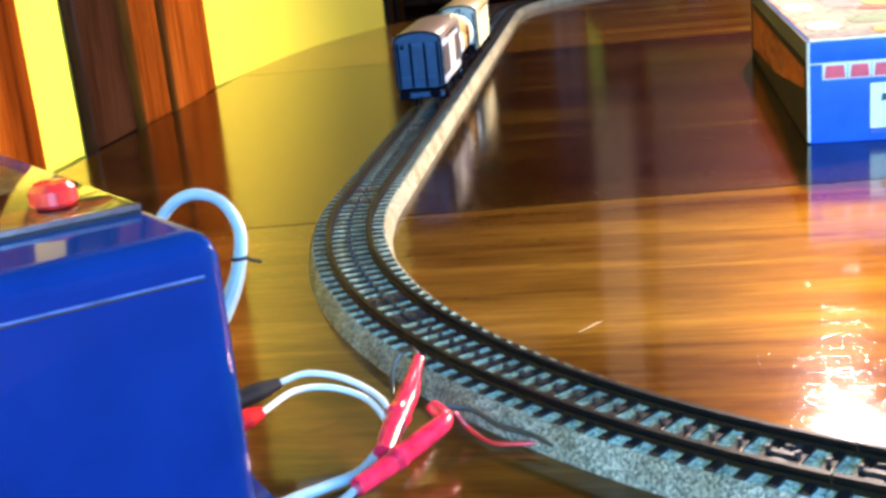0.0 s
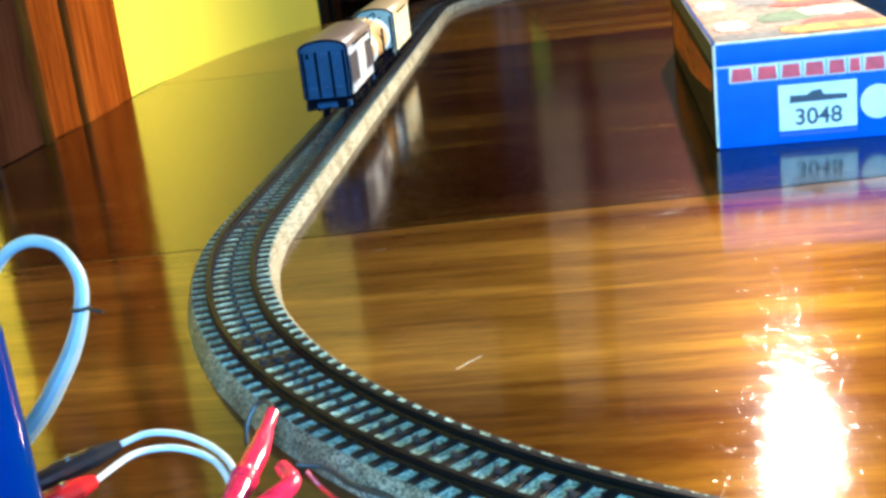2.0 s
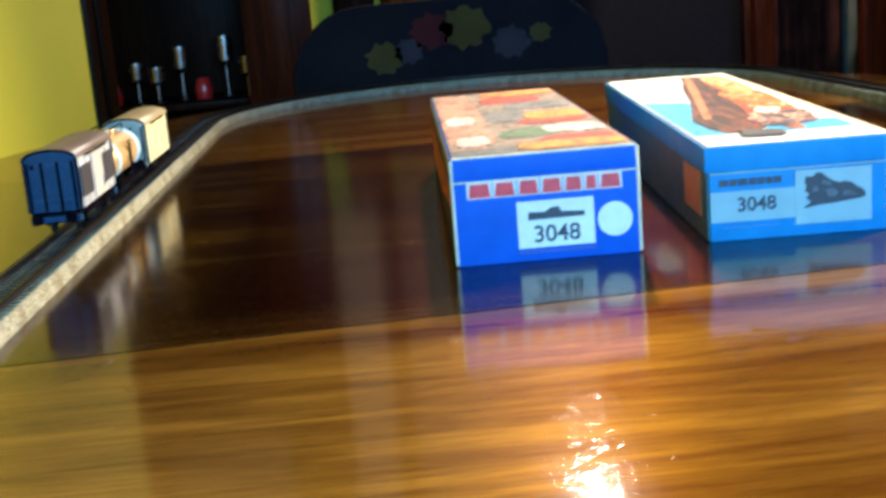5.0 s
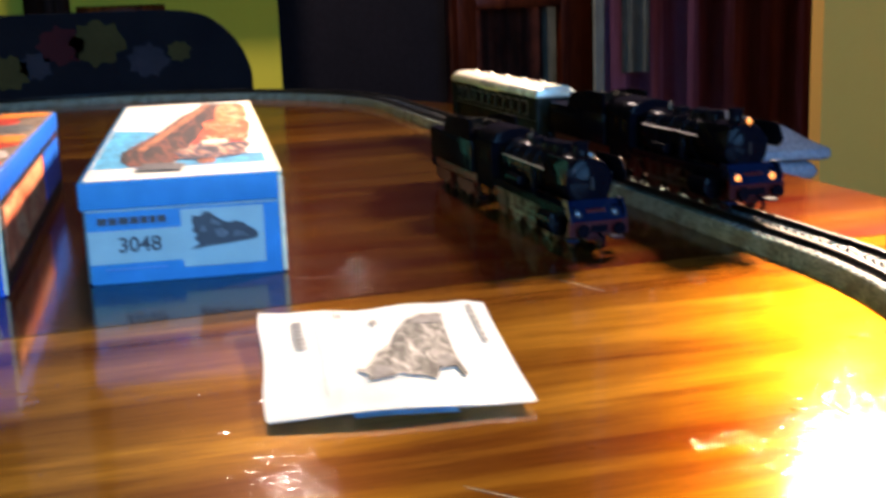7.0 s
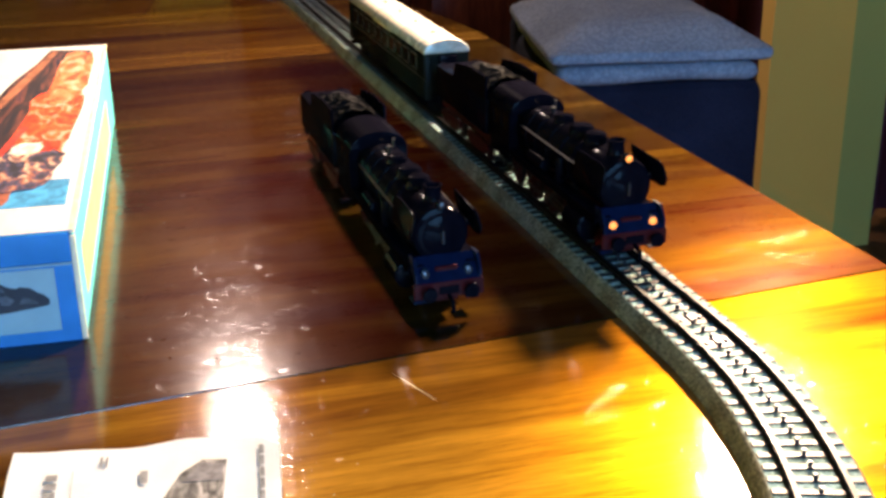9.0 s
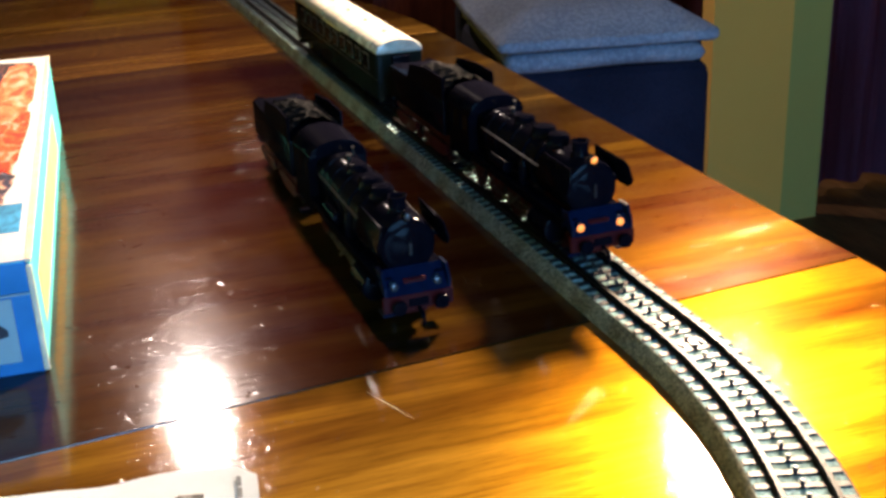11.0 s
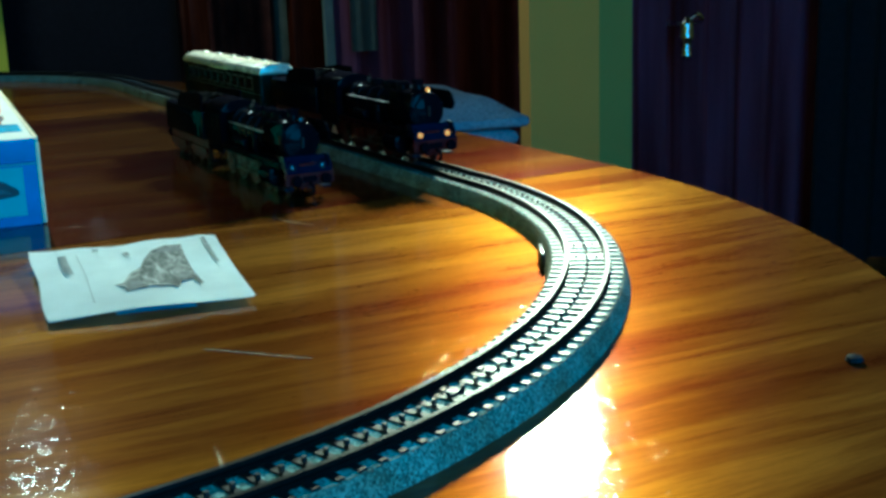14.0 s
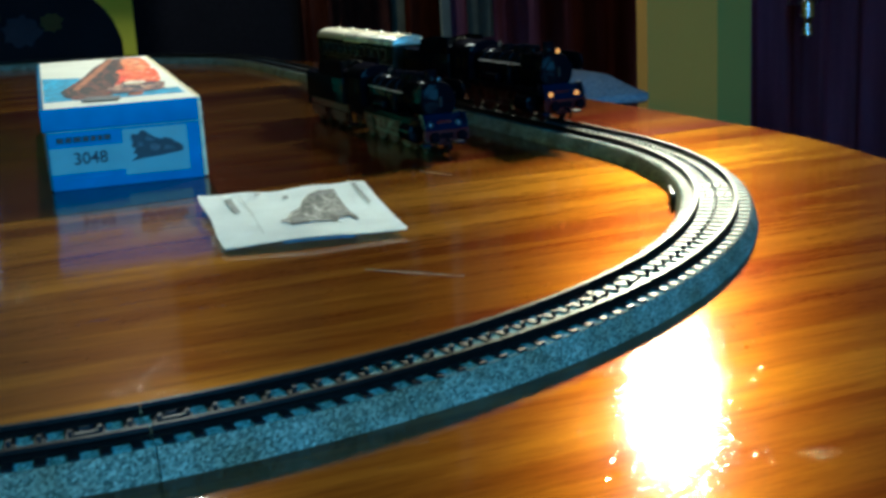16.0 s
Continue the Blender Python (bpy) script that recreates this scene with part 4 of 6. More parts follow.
def coach(label, m):
    t = thing("passenger_coach", label, "coach", "train wagons", m)
    n, half = 10, 0.120
    part("body", prism(shell(0.0320, 0.0095, 0.0420, 0.004), -half, half, "x", 0.0006), COACH_GREEN, t)
    roof = [(0.0168 * math.cos(math.pi * i / 14), 0.0420 + 0.0092 * math.sin(math.pi * i / 14) ** 0.8) for i in range(15)]
    part("roof", prism(roof, -half - 0.0005, half + 0.0005, "x", 0.0012), ROOF_SILVER, t, "pale silvery arched roof")
    for i in range(5):
        part("roof_vent", turned([(0.0022, 0.0505), (0.0026, 0.0515), (0.0020, 0.0527), (0.0004, 0.0530)], "z", (-0.09 + 0.045 * i, 0, 0), 12), ROOF_SILVER, t)
    for side in (1, -1):
        for i in range(n):
            x = -0.092 + 0.184 * i / (n - 1)
            w = part("window_frame", block(x - 0.0072, x + 0.0072, side * 0.0160 - 0.0003, side * 0.0160 + 0.0003, 0.0270, 0.0385, 0.0002, 1), FRAME_GREY, t, "thin grey window frame")
            part("pane", block(x - 0.0062, x + 0.0062, side * 0.0161 - 0.0004, side * 0.0161 + 0.0004, 0.0280, 0.0375, 0.0001, 1), PANE, w, "dark glossy pane")
        for x in (-0.110, 0.110):
            part("door", block(x - 0.0065, x + 0.0065, side * 0.0160 - 0.0003, side * 0.0160 + 0.0003, 0.0120, 0.0400, 0.0002, 1), COACH_GREEN, t)
            part("step", block(x - 0.006, x + 0.006, side * 0.0150 - 0.002, side * 0.0150 + 0.002, 0.0070, 0.0080, 0.0002, 1), BLACK, t)
        part("sill_line", block(-0.118, 0.118, side * 0.0161 - 0.0002, side * 0.0161 + 0.0002, 0.0240, 0.0247), FRAME_GREY, t, "thin pale lining", smooth=False)
        for e in (1, -1):
            buffer(t, e * (half + 0.007), side * 0.0095, 0.0125, e)
        part("name_board", block(-0.028, 0.028, side * 0.0163 - 0.0003, side * 0.0163 + 0.0003, 0.0410, 0.0428), VAN_CREAM, t, smooth=False)
    for e in (1, -1):
        part("gangway", block(e * (half + 0.002) - 0.0025, e * (half + 0.002) + 0.0025, -0.0062, 0.0062, 0.0120, 0.0410, 0.0008, 2), BLACK, t, "black corridor bellows")
        bogie(t, e * 0.082)
    part("underframe", block(-half + 0.002, half - 0.002, -0.0120, 0.0120, 0.0072, 0.0096, 0.0005, 1), BLACK, t)
    part("battery_box", block(-0.025, 0.020, -0.0125, 0.0125, 0.0035, 0.0075, 0.0006, 1), BLACK, t)
    return t


def van(name, label, m, side_mat, end_mat, roof_mat, length=0.100, high=0.0400, slats=9, panels=None, low=0.0105):
    """Four-wheeled goods van with planked sides, sliding door and arched roof."""
    t = thing(name, label, "wagon", "train wagons", m)
    h = length / 2
    part("body", block(-h, h, -0.0145, 0.0145, low, high, 0.0006, 2), side_mat, t)
    roof = [(0.0160 * math.cos(math.pi * i / 14), high - 0.0008 + 0.0062 * math.sin(math.pi * i / 14) ** 0.85) for i in range(15)]
    part("roof", prism(roof, -h - 0.0012, h + 0.0012, "x", 0.0005), roof_mat, t, "arched roof")
    part("underframe", block(-h + 0.002, h - 0.002, -0.0105, 0.0105, 0.0082, low + 0.0004, 0.0005, 1), BLACK, t)
    for e in (1, -1):
        arch = [(0.0152 * math.cos(math.pi * i / 14), high - 0.0012 + 0.0066 * math.sin(math.pi * i / 14) ** 0.8) for i in range(15)]
        part("end_frame", prism([(0.0152, low + 0.0003)] + arch + [(-0.0152, low + 0.0003)], e * (h + 0.0002) - 0.0012, e * (h + 0.0002) + 0.0012, "x"), BLACK, t, "dark arched edge round the end wall")
        inner = [(0.0140 * math.cos(math.pi * i / 14), high - 0.0018 + 0.0058 * math.sin(math.pi * i / 14) ** 0.8) for i in range(15)]
        part("end_panel", prism([(0.0140, low + 0.0005)] + inner + [(-0.0140, low + 0.0005)], e * (h + 0.0010) - 0.0010, e * (h + 0.0010) + 0.0010, "x"), end_mat, t, "ribbed end wall")
        for y in (-0.0125, -0.0044, 0.0044, 0.0125):
            part("rib", block(e * (h + 0.0020) - 0.0010, e * (h + 0.0020) + 0.0010, y - 0.0007, y + 0.0007, low + 0.001, high - 0.0015), BLACK, t, smooth=False)
        for z in (low + 0.0065, high - 0.0035):
            part("cross_rib", block(e * (h + 0.0018) - 0.0008, e * (h + 0.0018) + 0.0008, -0.0135, 0.0135, z - 0.0005, z + 0.0005), end_mat, t, smooth=False)
        part("buffer_beam", block(e * (h + 0.001) - 0.0022, e * (h + 0.001) + 0.0022, -0.0140, 0.0140, 0.0095, 0.0128, 0.0003, 1), end_mat, t)
        part("vent_flap", block(e * (h + 0.0022) - 0.0005, e * (h + 0.0022) + 0.0005, 0.0085, 0.0105, high - 0.005, high - 0.0025, 0.0002, 1), BLACK, t)
        part("coupling", tube([(e * (h + 0.001), 0, 0.0095), (e * (h + 0.006), 0, 0.0088), (e * (h + 0.007), 0, 0.006)], 0.0009, 8), BLACK, t)
        for side in (1, -1):
            buffer(t, e * (h + 0.008), side * 0.0095, 0.0125, e)
            wheel(t, e * h * 0.58, side * 0.0076, 0.0058, BLACK, 8)
            part("axle_guard", prism([(e * h * 0.58 - 0.005, 0.0105), (e * h * 0.58 - 0.002, 0.0045), (e * h * 0.58 + 0.002, 0.0045), (e * h * 0.58 + 0.005, 0.0105)], side * 0.0104, side * 0.0116, "y"), BLACK, t)
    for side in (1, -1):
        for k in range(slats):
            x = -h + (k + 0.5) * length / slats
            part("side_rib", block(x - 0.0007, x + 0.0007, side * 0.0148 - 0.0006, side * 0.0148 + 0.0006, low + 0.001, high - 0.001), side_mat, t, smooth=False)
        door_ = part("sliding_door", block(-0.013, 0.013, side * 0.0153 - 0.0006, side * 0.0153 + 0.0006, low + 0.0015, high - 0.002, 0.0003, 1), side_mat, t)
        if panels:
            for x0, x1 in ((-h + 0.004, -0.017), (0.017, h - 0.004)):
                part("side_panel", block(x0, x1, side * 0.0154 - 0.0003, side * 0.0154 + 0.0003, low + 0.0060, high - 0.006, 0.0002, 1), panels, t, "dark recessed panel on the van's side")
        part("door_rail", block(-0.030, 0.030, side * 0.0158 - 0.0005, side * 0.0158 + 0.0005, high - 0.0018, high - 0.0008), BLACK, t, smooth=False)
        part("handle", block(0.0085, 0.0100, side * 0.0161 - 0.0004, side * 0.0161 + 0.0004, 0.020, 0.026), STEEL, door_, smooth=False)
        part("sole_bar", block(-h, h, side * 0.0130 - 0.001, side * 0.0130 + 0.001, low - 0.0020, low + 0.0003), BLACK, t, smooth=False)
        for x in (-h * 0.80, h * 0.80):
            part("step", block(x - 0.004, x + 0.004, side * 0.0140 - 0.0022, side * 0.0140 + 0.0022, 0.0070, 0.0078, 0.0002, 1), BLACK, t)
            part("step_hanger", block(x - 0.0006, x + 0.0006, side * 0.0138 - 0.0006, side * 0.0138 + 0.0006, 0.0076, low), BLACK, t, smooth=False)
    return t


def tank_wagon(label, m):
    t = thing("tank_wagon", label, "wagon", "train wagons", m)
    h, zc, r = 0.046, 0.0265, 0.0135
    part("tank", turned([(0.002, -h + 0.001), (r * 0.75, -h + 0.002), (r, -h + 0.006), (r, h - 0.006), (r * 0.75, h - 0.002), (0.002, h - 0.001)], "x", (0, 0, zc), 32), TANK_TAN, t, "glossy tan tank barrel")
    for e in (1, -1):
        part("end_band", turned([(r + 0.0002, e * (h - 0.010) - 0.003), (r + 0.0008, e * (h - 0.010) - 0.0028), (r + 0.0008, e * (h - 0.010) + 0.0028), (r + 0.0002, e * (h - 0.010) + 0.003)], "x", (0, 0, zc), 32), TANK_BAND, t, "pale blue band round the tank")
        part("buffer_beam", block(e * 0.050 - 0.0015, e * 0.050 + 0.0015, -0.0150, 0.0150, 0.0088, 0.0128, 0.0003, 1), BLACK, t)
        for side in (1, -1):
            buffer(t, e * 0.057, side * 0.0095, 0.0125, e)
            wheel(t, e * 0.029, side * 0.0076, 0.0058, BLACK, 8)
            part("saddle", block(e * 0.030 - 0.0012, e * 0.030 + 0.0012, side * 0.008 - 0.003, side * 0.008 + 0.003, 0.0108, 0.0175, 0.0003, 1), BLACK, t)
    part("filling_dome", turned([(0.0050, 0.0385), (0.0050, 0.0425), (0.0056, 0.0428), (0.0052, 0.0442), (0.0015, 0.0450)], "z", (0, 0, 0), 20), TANK_TAN, t)
    for side in (1, -1):
        part("catwalk_rail", tube([(-0.020, side * 0.006, 0.0405), (-0.019, side * 0.007, 0.0455), (0.0, side * 0.007, 0.0460), (0.019, side * 0.007, 0.0455), (0.020, side * 0.006, 0.0405)], 0.0005, 6), BLACK, t)
        part("sole_bar", block(-0.050, 0.050, side * 0.0120 - 0.001, side * 0.0120 + 0.001, 0.0085, 0.0110), BLACK, t, smooth=False)
        part("ladder", block(-0.003, 0.003, side * 0.0140 - 0.0004, side * 0.0140 + 0.0004, 0.011, 0.036, 0.0002, 1), BLACK, t)
    return t


def on_track(front, back):
    """A pose between two points of the loop, its origin midway, facing along the way."""
    a, b = track_pose(front).translation, track_pose(back).translation
    mid = (a + b) / 2
    return pose(mid.x, mid.y, RAIL_TOP, 0, 0, math.degrees(math.atan2(a.y - b.y, a.x - b.x)))


HEAD = -0.06
GROW = Matrix.Diagonal((1.06, 1.04, 1.06, 1))
TENDER = Matrix.Diagonal((1.0, 1.04, 1.14, 1))
locomotive("steam_locomotive", "black steam locomotive with red wheels and glowing lamps heading the train", on_track(HEAD - 0.03, HEAD - 0.14) @ pose(0.085, 0, 0) @ GROW, True)
tender("coal_tender", "black coal tender coupled behind the train's locomotive", on_track(HEAD - 0.197, HEAD - 0.257) @ pose(0.055, 0, 0) @ GROW @ TENDER)
coach("dark green passenger coach with pale roof behind the tender", on_track(HEAD - 0.300 - 0.045, HEAD - 0.300 - 0.209))

REAR = math.pi * R + 0.222
TALL = Matrix.Diagonal((1.04, 1.10, 1.12, 1))
van("closed_van", "grey van with a blue ribbed end wall on the straight track", on_track(REAR + 0.085, REAR + 0.025) @ TALL, VAN_GREY, VAN_BLUE, plain("brown_grey_roof_paint", (0.10, 0.075, 0.065), 0.35, grain=200), 0.100, 0.0445, slats=7, panels=INK_BLACK, low=0.0150)
tank_wagon("tan tank wagon with pale blue bands coupled to the van", on_track(REAR + 0.205, REAR + 0.145) @ TALL)
van("goods_van", "cream goods van with a grey-green end beside the tank wagon", on_track(REAR + 0.325, REAR + 0.265) @ TALL, VAN_CREAM, plain("grey_green_van_paint", (0.20, 0.26, 0.23), 0.42, grain=220), plain("tan_roof_paint", (0.30, 0.24, 0.14), 0.35, grain=200), 0.104)

clip_bm = block(-0.011, 0.011, -0.0012, 0.0012, 0.0, 0.0075, 0.0008, 2)
track_clip = part("track_clip", clip_bm, BLACK_PLASTIC)
track_clip.matrix_basis = pose(0.3398 * math.cos(radians(-28.4)), 0.3398 * math.sin(radians(-28.4)), 0, 0, 0, 61.6)
tagged(track_clip, "small dark clip on the inner side of the curved track", "clip")
hole = turned([(0.0018, 0.0), (0.0018, 0.0006)], "z", (0, 0, 0), 12)
hole.transform(pose(-0.2135, -0.3105, 0.0045, 72, 0, -35.0))
tagged(part("track_socket", hole, BLACK_PLASTIC), "small dark round socket in the track's side", "socket")

# engine and tender standing on the table
still = pose(0.268, 0.058, 0.0, 0, 0, -90.0) @ GROW
locomotive("steam_locomotive", "black steam locomotive standing on the bare table", still, False)
tender("coal_tender", "black coal tender standing on the table behind its locomotive", still @ pose(-0.166, 0, 0) @ TENDER)

# ---- cartons ----


def wedge_shape(pts, x0, y0, w, h):
    return [(x0 + w * u, y0 + h * v) for u, v in pts]


ENGINE_SHAPE = [(0.0, 0.0), (0.13, 0.17), (0.05, 0.28), (0.10, 0.40), (0.03, 0.50), (0.06, 0.62), (0.03, 0.75), (0.05, 0.90), (0.16, 0.88), (0.22, 0.99), (0.30, 0.98), (0.36, 0.88), (0.45, 0.76), (0.52, 0.70), (0.60, 0.66), (0.64, 0.70), (0.70, 0.68), (0.78, 0.64), (0.86, 0.52), (0.93, 0.46), (0.99, 0.34), (0.985, 0.22), (0.90, 0.18), (0.70, 0.14), (0.50, 0.10), (0.25, 0.07)]


def decal(parent, name, outline, y, material, label="", thick=0.0005):
    return part(name, prism(outline, y - thick, y + 0.0002, "y"), material, parent, label, smooth=False)


def rect(x0, x1, z0, z1):
    return [(x0, z0), (x1, z0), (x1, z1), (x0, z1)]


def print_blob(parent, name, u0, u1, v0, v1, W, D, z, material, seed, label="", lean=0.0):
    """Patch of printed colour with a wavering outline on a box lid."""
    rnd = random.Random(seed)
    pts = []
    for i in range(26):
        a = 2 * math.pi * i / 26
        c, s_ = math.cos(a), math.sin(a)
        k = 1 + rnd.uniform(-0.13, 0.10)
        u = (u0 + u1) / 2 + (u1 - u0) / 2 * math.copysign(abs(c) ** 0.6, c) * k
        v = (v0 + v1) / 2 + (v1 - v0) / 2 * math.copysign(abs(s_) ** 0.6, s_) * k
        u += lean * (v - (v0 + v1) / 2)
        pts.append((W * min(max(u, 0.02), 0.975), D * min(max(v, 0.008), 0.99)))
    return part(name, prism(pts, z, z + 0.00015, "z"), material, parent, label, smooth=False)


def print_paint(name, colour, vary=0.5, scale=(60, 30, 1)):
    a, b, c = (tuple(min(0.9, q * f) for q in colour) for f in (1 - vary, 1.0, 1 + vary * 0.6))
    return picture(name, [(0.34, a), (0.5, b), (0.66, c)], scale)


def carton_blue(m):
    """Origin at the front lower left corner; x to the right, y away, z up."""
    W, D, H = 0.098, 0.365, 0.0580
    t = thing("toy_box", "worn blue carton with white label standing on the table", "box", "cartons", m)
    part("tray", block(0.0006, W - 0.0006, 0.0006, D - 0.0006, 0, H - 0.0125, 0.0008, 2), BOX_BLUE, t)
    part("lid", block(0, W, 0, D, H - 0.0130, H, 0.0012, 2), BOX_BLUE, t, "blue lid")
    part("lid_print", block(0.0015, W - 0.0015, 0.0015, D - 0.0015, H, H + 0.0004), print_paint("muted_lid_print", (0.22, 0.16, 0.13)), t, "colourful fiery picture on the lid", smooth=False)
    flame, ember = print_paint("orange_flame_print", (0.66, 0.20, 0.02)), print_paint("red_ember_print", (0.52, 0.030, 0.014))
    smoke, steam = print_paint("grey_smoke_print", (0.12, 0.12, 0.13)), print_paint("pale_steam_print", (0.52, 0.45, 0.44), 0.4)
    leafy, pinkish = print_paint("dark_green_print", (0.07, 0.13, 0.07)), print_paint("pale_pink_print", (0.48, 0.20, 0.14))
    for n_, (u0, u1, v0, v1, paint, lean) in enumerate([(0.02, 0.30, 0.06, 0.98, pinkish, 0.0), (0.02, 0.42, 0.008, 0.07, smoke, 0.0), (0.06, 0.26, 0.10, 0.22, steam, 0.0), (0.05, 0.24, 0.38, 0.52, steam, 0.1),
                                                        (0.38, 0.97, 0.012, 0.10, flame, 0.0), (0.55, 0.97, 0.085, 0.17, ember, 0.6), (0.34, 0.70, 0.16, 0.28, leafy, 0.4), (0.62, 0.97, 0.19, 0.30, steam, -0.4), (0.50, 0.97, 0.33, 0.42, ember, 0.5),
                                                        (0.58, 0.97, 0.39, 0.52, flame, 0.3), (0.32, 0.60, 0.40, 0.60, smoke, 0.2), (0.50, 0.97, 0.58, 0.72, smoke, -0.3), (0.34, 0.80, 0.72, 0.86, ember, 0.3), (0.40, 0.97, 0.86, 0.97, flame, 0.0)]):
        print_blob(t, "lid_figure", u0, u1, v0, v1, W, D, H + 0.0004 + 0.00012 * (n_ % 5), paint, 40 + n_, "", lean)
    rust = picture("rust_side_print", [(0.32, (0.10, 0.020, 0.008)), (0.46, (0.34, 0.075, 0.018)), (0.58, (0.42, 0.12, 0.03)), (0.68, (0.16, 0.05, 0.02))], (30, 9, 26), 20)
    salmon = picture("salmon_side_print", [(0.32, (0.42, 0.09, 0.04)), (0.46, (0.62, 0.17, 0.08)), (0.58, (0.66, 0.30, 0.16)), (0.68, (0.40, 0.07, 0.03))], (30, 12, 26), 20)
    part("side_figure", prism([(0.012, 0.030), (0.16, 0.016), (D * 0.93, 0.010), (D * 0.93, H - 0.017), (0.012, H - 0.017)], -0.0009, -0.0003, "x"), rust, t, "rust-red picture on the dark side", smooth=False)
    part("side_figure", block(W - 0.0004, W + 0.0005, 0.016, D * 0.62, 0.010, H - 0.017), salmon, t, "salmon picture on the side", smooth=False)
    part("side_figure", block(W - 0.0004, W + 0.0004, D * 0.64, D * 0.95, 0.010, H - 0.017), BOX_BLUE, t, smooth=False)
    # left edge of the lid, darker than the rest of the blue lid
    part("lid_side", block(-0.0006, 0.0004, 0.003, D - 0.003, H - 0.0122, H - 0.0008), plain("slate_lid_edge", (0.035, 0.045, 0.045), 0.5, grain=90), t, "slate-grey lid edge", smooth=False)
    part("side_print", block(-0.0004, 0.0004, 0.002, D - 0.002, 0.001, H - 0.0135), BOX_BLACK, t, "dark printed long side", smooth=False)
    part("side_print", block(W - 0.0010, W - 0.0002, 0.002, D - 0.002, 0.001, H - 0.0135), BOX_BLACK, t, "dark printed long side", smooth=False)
    for x in (0.0003, W - 0.0003):
        part("worn_edge", block(x - 0.0008, x + 0.0008, -0.0004, 0.0010, 0.001, H - 0.001, 0.0004, 1), CARD, t, "pale worn carton edge")
    part("worn_edge", block(0.001, W - 0.001, -0.0005, 0.0004, H - 0.0135, H - 0.0127), CARD, t, smooth=False)
    part("worn_edge", block(0.001, W - 0.001, -0.0004, 0.0010, H - 0.0008, H + 0.0003), CARD, t, smooth=False)
    x = 0.0085
    for w in (0.0115, 0.0105, 0.0100, 0.0100, 0.0085, 0.0055, 0.0105):
        decal(t, "printed_mark", rect(x - 0.0008, x + w + 0.0008, H - 0.0222, H - 0.0136), -0.0001, INK_WHITE, thick=0.0001)
        decal(t, "printed_mark", [(x, H - 0.0215), (x + w, H - 0.0215), (x + w * 0.92, H - 0.0143), (x + w * 0.08, H - 0.0143)], -0.0004, INK_RED)
        x += w + 0.0022
    decal(t, "paper_label", rect(0.0330, 0.0735, 0.0075, 0.0325), -0.0002, INK_WHITE, "white paper label with a number")
    decal(t, "engine_print", wedge_shape([(0, 0), (1, 0.05), (1, 0.45), (0.6, 0.55), (0.55, 1.0), (0.4, 0.9), (0.3, 0.6), (0.02, 0.65)], 0.0385, 0.0225, 0.030, 0.0065), -0.0006, INK_BLACK)
    lettering("3048", 0.0125, INK_BLACK, t, pose(0.0535, -0.0007, 0.0105, 90, 0, 0))
    decal(t, "round_sticker", [(0.0845 + 0.0092 * math.cos(2 * math.pi * i / 32), 0.0195 + 0.0092 * math.sin(2 * math.pi * i / 32)) for i in range(32)], -0.0002, INK_WHITE, "round white sticker")
    decal(t, "printed_mark", rect(0.033, 0.0735, 0.0045, 0.0062), -0.0003, plain("navy_ink", (0.01, 0.06, 0.34), 0.5))
    return t


